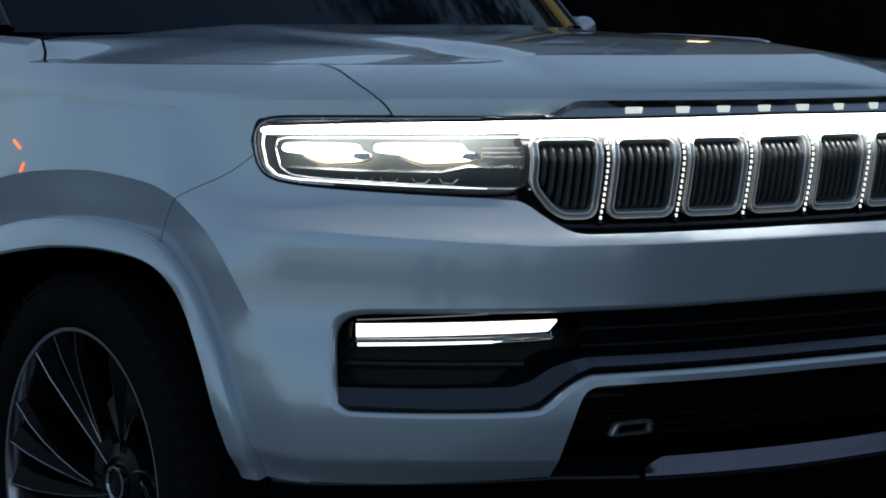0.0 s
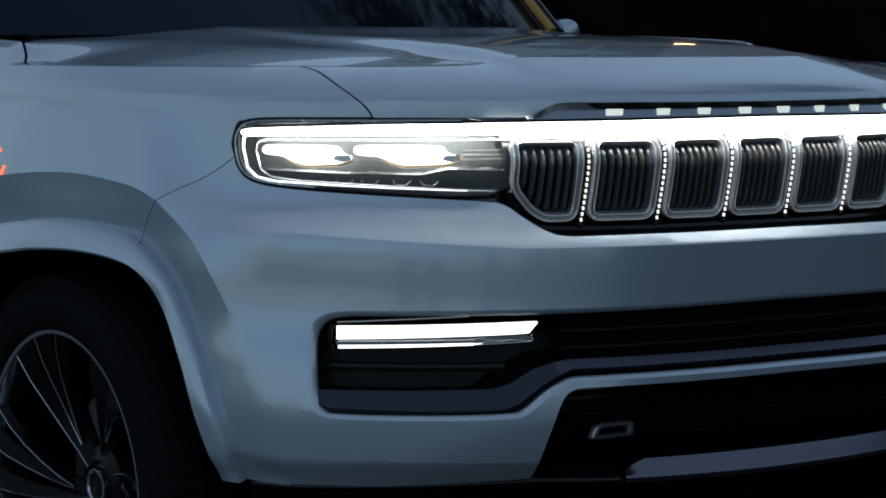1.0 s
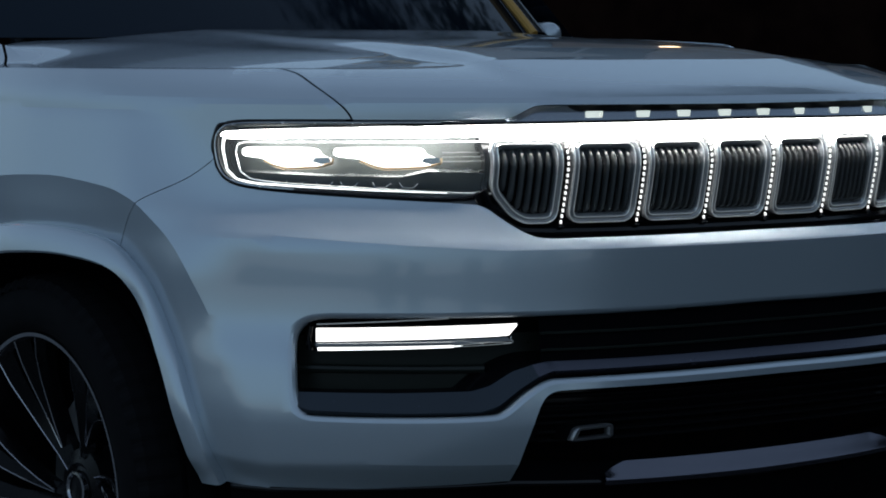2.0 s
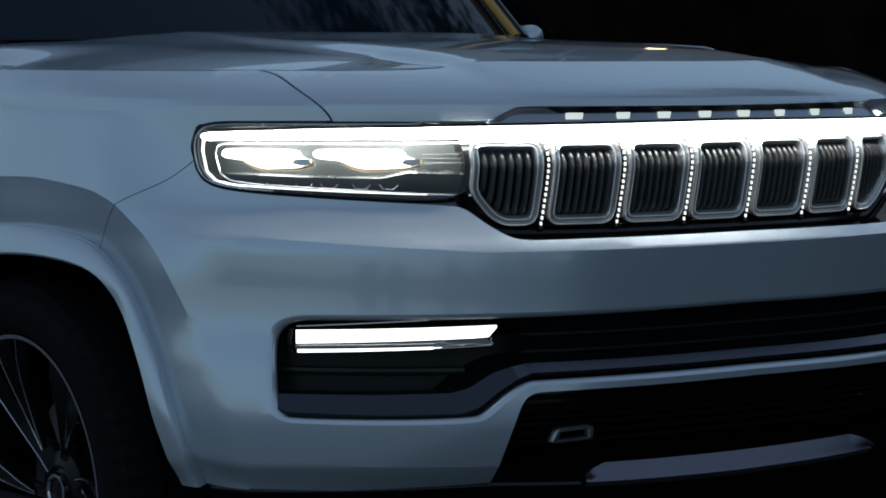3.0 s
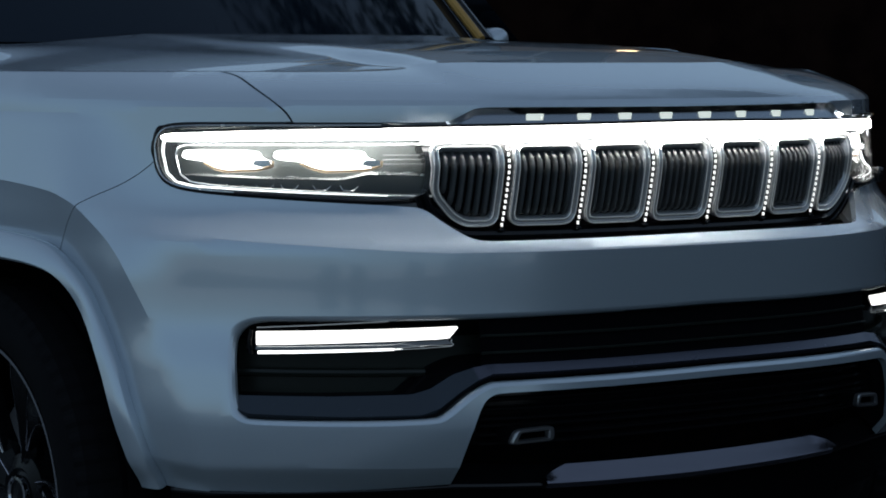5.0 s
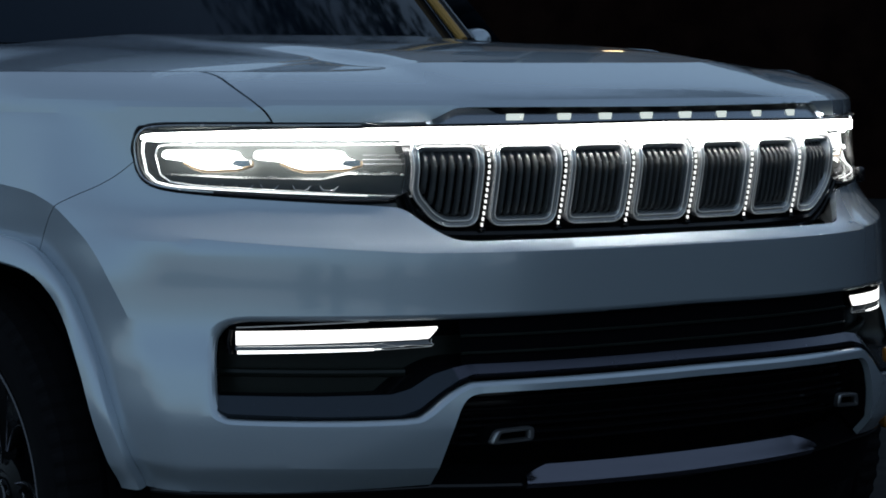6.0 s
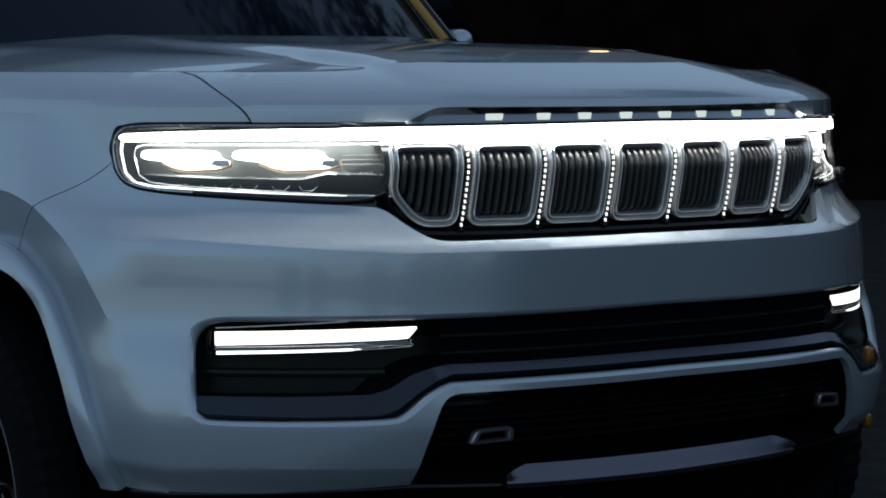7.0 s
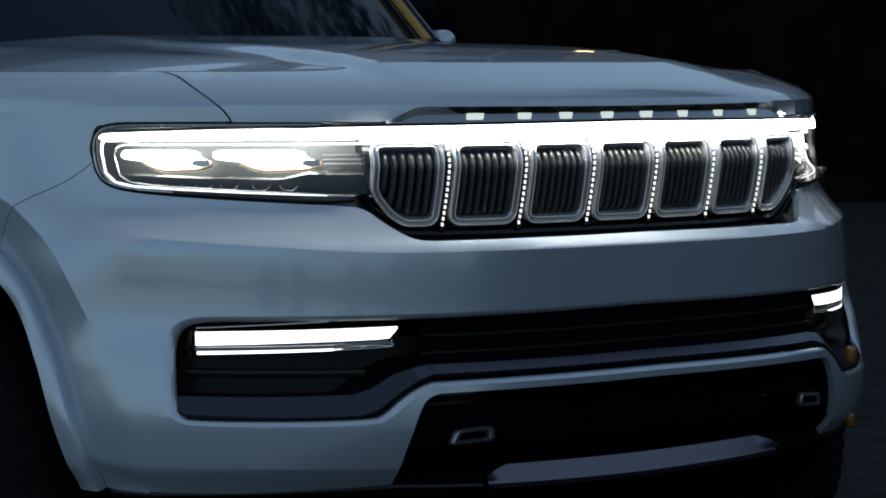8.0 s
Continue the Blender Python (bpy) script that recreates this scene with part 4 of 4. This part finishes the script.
# ---- wheels ----
def wheel(sg, y, steer=0.0):
    """A wheel with its hub at the origin, outer side towards +x, then placed."""
    w = part("wheel", lathe([(-0.14, 0.29), (-0.152, 0.32), (-0.150, 0.355), (-0.132, 0.388), (-0.10, 0.403), (0.04, 0.403), (0.085, 0.398), (0.108, 0.380), (0.118, 0.350), (0.114, 0.320), (0.104, 0.304), (0.09, 0.298)], 96), RUBBER, car, "black tyre on a dark machined alloy rim")
    for k in (-0.075, -0.03, 0.03):
        part("tread_groove", lathe([(k - 0.006, 0.4035), (k - 0.004, 0.4045), (k + 0.004, 0.4045), (k + 0.006, 0.4035)], 96), GAP, w)
    lugs = []
    for x, r in ((0.040, 0.4030), (0.072, 0.4025), (0.098, 0.3965), (0.110, 0.3800)):
        lugs.append([(x + (0.0016 if k % 4 > 1 else 0.0), (r + (0.0022 if k % 4 > 1 else -0.001)) * math.cos(2 * math.pi * k / 288), (r + (0.0022 if k % 4 > 1 else -0.001)) * math.sin(2 * math.pi * k / 288)) for k in range(288)])
    part("tread_shoulder", grid_bm(lugs, close_u=True, flip=True), RUBBER, w, "ribbed tyre shoulder", smooth=False)
    part("rim_lip", lathe([(0.075, 0.284), (0.092, 0.287), (0.103, 0.291), (0.104, 0.298), (0.096, 0.3015), (0.086, 0.300)], 96), RIM, w, "bright machined rim edge")
    part("rim_barrel", lathe([(0.08, 0.286), (0.05, 0.272), (-0.12, 0.262), (-0.13, 0.08), (-0.125, 0.02)], 72), RIM_DARK, w)
    part("brake_disc", lathe([(-0.03, 0.10), (-0.03, 0.185), (-0.045, 0.19), (-0.05, 0.10)], 64), STEEL, w)
    part("hub", lathe([(-0.03, 0.085), (0.012, 0.075), (0.020, 0.05), (0.014, 0.042), (0.017, 0.034), (0.024, 0.030), (0.026, 0.0)], 40), RIM_DARK, w)
    part("centre_cap", lathe([(0.019, 0.036), (0.0285, 0.034), (0.0295, 0.029), (0.026, 0.026)], 40), RIM, w)
    for k in range(6):
        for (r0, a0), (r1, a1), wide in (((0.093, 187), (0.291, 167), 1.0), ((0.042, 204), (0.291, 183), 1.15), ((0.093, 187), (0.293, 152), 0.45), ((0.042, 196), (0.098, 187), 1.0)):
            rows, line = [], []
            for f in np.linspace(0, 1, 6):
                r, t = r0 + (r1 - r0) * f, radians(a0 + (a1 - a0) * f ** 0.8 + 60 * k)
                x = np.interp(r, [0.042, 0.10, 0.17, 0.24, 0.292], [0.010, 0.020, 0.045, 0.076, 0.095])
                hw = wide * np.interp(r, [0.042, 0.11, 0.21, 0.292], [0.010, 0.008, 0.011, 0.020])
                ring = [(x + dx, r * math.cos(t) - hw * dw * math.sin(t), r * math.sin(t) + hw * dw * math.cos(t)) for dx, dw in ((-0.030, -0.5), (-0.010, -1.0), (0.004, 0.75), (0.0, 1.0), (-0.030, 0.7))]
                rows.append(ring)
                line.append(ring[2])
            bm = grid_bm(rows, close_u=True)
            bmesh.ops.recalc_face_normals(bm, faces=bm.faces)
            spoke = part("spoke", bm, RIM_DARK, w)
            if r1 > 0.2:
                part("spoke_edge", tube(line, 0.0014, 6, up=(1, 0, 0)), RIM, spoke, "bright machined spoke edge")
    for k in range(6):
        a = k / 6 * 2 * math.pi + 0.3
        nut = lathe([(-0.02, 0.010), (0.014, 0.010), (0.018, 0.006), (0.018, 0.0)], 8)
        bmesh.ops.translate(nut, vec=(0, 0.066 * math.cos(a), 0.066 * math.sin(a)), verts=nut.verts)
        part("wheel_nut", nut, RIM_DARK, w)
    w.matrix_local = pose(sg * 0.868, y, 0.395, 0, 0, (180 if sg < 0 else 0) + steer)


for sg in (-1, 1):
    wheel(sg, 0.839, 2.9)
    wheel(sg, 3.963)

# ---- cabin and rear body, plain behind the part that is lit ----
SIDE = [(0.34, 1.02), (0.45, 1.045), (0.70, 1.05), (0.88, 1.03), (1.02, 1.0), (1.12, 0.99), (1.19, 0.955), (1.225, 0.91)]
for sg in (-1, 1):
    ys = np.array([2.03, 3.35, 3.40, 3.48, 3.60, 3.97, 4.34, 4.46, 4.55, 4.60, 5.05, 5.30])
    cut = np.interp(ys, [3.40, 3.48, 3.62, 3.97, 4.32, 4.46, 4.55], [0.34, 0.62, 0.82, 0.86, 0.82, 0.62, 0.34], left=0.34, right=0.34)
    ys = np.concatenate([[1.613], ys])
    cut = np.concatenate([[0.34], cut])
    rows = []
    for z, x in SIDE:
        rows.append([(sg * (np.interp(max(z, c), [a for a, _ in SIDE], [b for _, b in SIDE]) - (0.10 if y > 5.2 else 0)), y, max(z, c)) for y, c in zip(ys, cut)])
    part("body_side", grid_bm(rows, flip=sg > 0), PAINT, car, "painted body side with doors")
part("tail", grid_bm([[(x, 5.30 + 0.08 * (1 - (x / 0.95) ** 2), z) for x in np.linspace(-0.95, 0.95, 12)] for z in (0.45, 0.8, 1.2)]), PAINT, car)

xs = np.linspace(-1, 1, 25)


def screen_row(f, w, ins=0.0):
    return [(w * k, 1.475 + 0.80 * f + 0.16 * (k * k) * (1 - 0.3 * f) + ins, 1.235 + 0.625 * f + 0.03 * (1 - k * k) * f) for k in xs]


rows = [screen_row(f, 0.735 - 0.05 * f) for f in np.linspace(0, 1, 14)]
screen = part("windscreen", grid_bm(rows, flip=True), GLASS_DARK, car, "dark windscreen that mirrors the evening sky")
rows = [screen_row(f, 0.70 - 0.0 * f) for f in (1.0,)] + [[(k * 0.72, y, z + 0.03 * (1 - k * k)) for k in xs] for y, z in ((2.45, 1.875), (3.2, 1.90), (4.4, 1.88), (5.1, 1.82), (5.25, 1.75))]
part("roof", grid_bm(rows, flip=True), PAINT, car, "painted roof")
for sg in (-1, 1):
    a = np.array([(sg * (0.755 - 0.05 * f), 1.655 + 0.775 * f, 1.225 + 0.63 * f) for f in np.linspace(0, 1, 12)])
    b = a + np.array([-sg * 0.034, -0.040, 0.020])
    # on the far side a coloured rod stands for a warm reflection
    if sg > 0:
        part("pillar_streak", tube(b, 0.011, 8, up=(0, 0, 1)), WARM_STREAK, car, "warm yellow streak painted as a reflection along the windscreen pillar")
    part("windscreen_pillar", tube(a, 0.035, 10, up=(0, 0, 1)), BLACK, car)
    rows = [[(sg * (0.93 - 0.19 * f), y + 0.55 * f * (1 if y < 2 else 0.1) - (0.18 * f if y > 5 else 0), 1.225 + 0.595 * f) for y in (1.72, 2.6, 3.6, 4.4, 5.15)] for f in (0, 0.5, 1)]
    part("side_window", grid_bm(rows, flip=sg > 0), GLASS_DARK, car, "dark tinted side glass")
part("rear_window", grid_bm([[(x * (0.93 - 0.19 * f), 5.28 - 0.14 * f, 1.22 + 0.58 * f) for x in (-1, 0, 1)] for f in (0, 1)]), GLASS_DARK, car)
for sg in (-1, 1):
    corner = box((0.065, 0.30, 0.080), bevel=0.030, seg=5)
    bmesh.ops.translate(corner, vec=(sg * 0.842, 1.84, 1.236), verts=corner.verts)
    part("cowl_corner", corner, PAINT, car, "painted corner at the foot of the windscreen pillar")
part("cowl", grid_bm([[(k * 0.80, y, z - 0.02 * k * k) for k in xs] for y, z in ((1.24, 1.185), (1.48, 1.225), (1.70, 1.235))], flip=True), MATT, car, "black plastic cowl")

for sg in (-1, 1):
    m = box((0.20, 0.13, 0.13), bevel=0.045, seg=4)
    mirror = part("door_mirror", m, PAINT, car, "painted door mirror")
    mirror.location = (sg * 1.02, 2.10, 1.44)
    part("mirror_arm", box((0.12, 0.06, 0.035), (-sg * 0.13, 0.01, -0.06), 0.012), BLACK, mirror)
    part("mirror_glass", box((0.19, 0.006, 0.13), (0, 0.066, 0), 0.002, 1), CHROME, mirror)


# small amber marks: two glowing strips paint reflections on the near fender, reflectors round the far corner
for a, b in (((1.177, 1.030), (1.144, 1.0164)), ((1.118, 0.989), (1.126, 0.973))):
    q = spread([a, b], 8)
    part("fender_glint", tube(body(-q[:, 0], q[:, 1], 0.001), 0.0025, 6), AMBER_GLINT, car, "small glowing amber strip painted as a reflection")
for s0, z0, mat in ((0.515, 0.968, BLACK), (0.356, 0.640, AMBER_DIM), (0.50, 0.487, AMBER_DIM)):
    b = box((0.020, 0.022, 0.030), bevel=0.008, seg=3)
    ob = part("corner_reflector", b, mat, car, "small amber corner reflector" if mat is AMBER_DIM else "small black corner clip")
    ob.location = body(np.array(s0), np.array(z0), 0.008)


# ---- the place ----
def plane(name, loop, z, mat, **tags):
    me = bpy.data.meshes.new(name)
    me.from_pydata([(x, y, z) for x, y in loop], [], [tuple(range(len(loop)))])
    me.materials.append(mat)
    return tagged(new(name, me), **tags)


plane("ground", [(-400, -400), (400, -400), (400, 400), (-400, 400)], -0.012, ASPHALT, label="dark worn asphalt ground", category="ground", kind="structure")
# unseen paler ground, added to lift reflections in the near flank
plane("pavement", [(-60, -45), (-1.15, -45), (-1.15, 34), (-60, 34)], -0.008, CONCRETE, label="worn grey concrete paving beside the car, unseen, added for reflections", category="pavement", kind="structure")
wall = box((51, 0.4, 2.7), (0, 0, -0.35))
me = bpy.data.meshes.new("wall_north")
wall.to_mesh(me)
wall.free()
me.materials.append(WALL_UNLIT)
wall_ob = tagged(new("wall_north", me), "brick wall behind the car, coloured near black as if unlit", "wall", kind="structure")
WALL = pose(9.5, 14.9, 1.69, 0, 0, -34)

wall_ob.matrix_world = WALL @ pose(16.5, 0, 0)


def facade():
    """A brown brick building behind the wall: storeys of real window openings, cornice and ledges."""
    house = thing("building")
    house.matrix_world = WALL @ pose(6.0, 2.2, -1.702)
    wide, bays, floors = 3.0, 14, 1
    x0 = -bays * wide / 2
    bands = [(0.0, 4.2), (6.0, 6.9)]
    for a, b in bands:
        part("wall_band", box((bays * wide, 0.5, b - a), (0, 0, (a + b) / 2)), FACADE, house, "brown brick wall band")
    for k in range(floors):
        z = 4.2 + 2.7 * k
        for n in range(bays + 1):
            part("pier", box((1.5, 0.5, 1.8), (x0 + n * wide, 0, z + 0.9)), FACADE, house)
        part("ledge", box((bays * wide + 0.2, 0.12, 0.14), (0, -0.31, z - 0.07), 0.01), CONCRETE, house, "pale stone ledge")
        for n in range(bays):
            window = part("window", box((1.5, 0.06, 1.8), (x0 + (n + 0.5) * wide, 0.12, z + 0.9)), GLASS_DARK, house, "dark window")
            part("window_frame", box((0.06, 0.10, 1.8), (x0 + (n + 0.5) * wide, 0.08, z + 0.9)), CONCRETE, window)
    part("cornice", box((bays * wide + 0.4, 0.9, 0.35), (0, -0.1, 7.07), 0.03), CONCRETE, house, "stone cornice")
    return tagged(house, "brown brick building with dark windows behind the wall", "building")


def far_trees(name, spots, label):
    """A dark belt of trees: lumpy crowns over short trunks, one sheet of stuff."""
    rnd = random.Random(4)
    ball = bmesh.new()
    bmesh.ops.create_icosphere(ball, subdivisions=2, radius=1.0)
    unit, tris = np.array([tuple(v.co) for v in ball.verts]), [tuple(v.index for v in f.verts) for f in ball.faces]
    ball.free()
    verts, faces = [], []
    for x, y, h in spots:
        for k in range(17):
            r = h * rnd.uniform(0.10, 0.24)
            size = np.array([r * rnd.uniform(0.8, 1.4), r * rnd.uniform(0.8, 1.4), r * rnd.uniform(0.6, 1.0)])
            at = np.array([x + rnd.gauss(0, h * 0.22), y + rnd.gauss(0, h * 0.22), h * rnd.uniform(0.22, 0.95)])
            if k == 16:
                size, at = np.array([h * 0.03, h * 0.03, h * 0.3]), np.array([x, y, h * 0.25])
            base = len(verts)
            for p in unit * size + at:
                v = Vector(p)
                v += 0.35 * noise.noise_vector(v * 1.7) + 0.18 * noise.noise_vector(v * 5.0)
                verts.append((v.x, v.y, max(v.z, -0.025)))
            faces += [(base + i, base + j, base + l) for i, j, l in tris]
    me = bpy.data.meshes.new(name)
    me.from_pydata(verts, [], faces)
    me.materials.append(LEAF)
    return tagged(new(name, me), label, "trees", kind="stuff")


facade()
_spots = [(r * math.cos(radians(a)), r * math.sin(radians(a)), h) for a, r, h in ((222, 44, 3.0), (229, 46, 3.2), (244, 34, 3.0), (256, 36, 3.5), (264, 30, 4.2), (318, 26, 6), (326, 24, 6.5), (335, 22, 6), (346, 24, 7))]
_spots += [(-1 + 38 * math.cos(radians(a)), 38 * math.sin(radians(a)), 2.1 + 0.5 * math.sin(a * 1.3)) for a in np.arange(84, 150, 1.9)]
far_trees("far_trees", _spots, "dark belt of trees round the open ground")


def solid(name, size, at, turn, mat, **tags):
    me = bpy.data.meshes.new(name)
    b = box(size, bevel=0.02, seg=1)
    b.to_mesh(me)
    b.free()
    me.materials.append(mat)
    ob = tagged(new(name, me), **tags)
    ob.matrix_world = pose(*at, 0, 0, turn)
    return ob


# unseen block, added to darken the reflections on the bumper's right
solid("block_south", (17, 1.0, 5.0), (10.2, -15.5, 2.45), 10, WALL_UNLIT, label="unseen dark block in front of the car, added for its reflections", category="building", kind="structure")


# a second unseen block, added for dark reflections from the right
solid("block_east", (1.0, 13.0, 4.4), (9.0, -3.2, 2.15), 0, WALL_UNLIT, label="unseen dark block beside the car, added for its reflections", category="building", kind="structure")


def wall_lamp(x):
    """A small warm bulkhead lamp on top of the wall."""
    lamp = thing("wall_lamp")
    lamp.matrix_world = WALL @ pose(x, 0, 1.0)
    part("bracket", box((0.10, 0.10, 0.16), (0, 0, 0.08), 0.01), BLACK, lamp)
    part("bulb", lathe([(-0.10, 0.0), (-0.09, 0.05), (0.0, 0.075), (0.09, 0.05), (0.10, 0.0)], 16), WARM, lamp, "glowing warm bulb").location = (0, 0, 0.23)
    part("hood", box((0.30, 0.24, 0.03), (0, -0.02, 0.33), 0.01), BLACK, lamp)
    return tagged(lamp, "small warm lamp on top of the dark wall", "lamp", "lamps along the wall")


_lamp = wall_lamp(-6.5)
for x in (-4.2, -3.5, 2.0, 5.5):
    copy_thing(_lamp, WALL @ pose(x, 0, 1.0))


def tree(x, y, lean):
    """A broad tree: trunk, limbs and a crown of many small leaves."""
    rnd = random.Random(3)
    top = thing("tree", (x, y, -0.025))
    trunk = [(0, 0, 0), (0.05 * lean[0], 0.05 * lean[1], 2.9), (0.25 * lean[0], 0.25 * lean[1], 6.0), (0.6 * lean[0], 0.6 * lean[1], 8.6)]
    part("trunk", tube(trunk, np.array([0.30, 0.24, 0.18, 0.10]), 12, up=(1, 0.3, 0)), BARK, top)
    tips = []
    for _ in range(7):
        f = rnd.uniform(0.62, 1.0)
        b = Vector((0.6 * lean[0] * f * f, 0.6 * lean[1] * f * f, 8.6 * f))
        e = b + Vector((lean[0] * rnd.uniform(0.1, 0.7) + rnd.gauss(0, 0.6), lean[1] * rnd.uniform(0.1, 0.7) + rnd.gauss(0, 0.6), rnd.uniform(-0.3, 1.2)))
        m = (b + e) / 2 + Vector((0, 0, 0.2))
        part("limb", tube([b, m, e], np.array([0.06, 0.035, 0.012]), 6, up=(0.2, 1, 0.1)), BARK, top)
        tips += [e, m]
    verts, faces = [], []
    for e in tips:
        for _ in range(520):
            c = e + Vector((rnd.gauss(0, 0.42), rnd.gauss(0, 0.42), rnd.gauss(0, 0.30)))
            q = Euler((rnd.uniform(0, 6.3), rnd.uniform(0, 6.3), rnd.uniform(0, 6.3))).to_matrix()
            w = rnd.uniform(0.035, 0.08)
            k = len(verts)
            verts += [c + q @ Vector(v) * w for v in ((-1, 0, 0), (0, -0.5, 0.1), (1.2, 0, 0), (0, 0.5, 0.1))]
            faces.append((k, k + 1, k + 2, k + 3))
    part("crown", mesh_bm(verts, faces), LEAF, top, "crown of small dark leaves", smooth=False)
    return tagged(top, "broad leafy tree behind the car, dark at dusk", "tree")


tree(7.5, 3.7, (-1.9, -0.5))
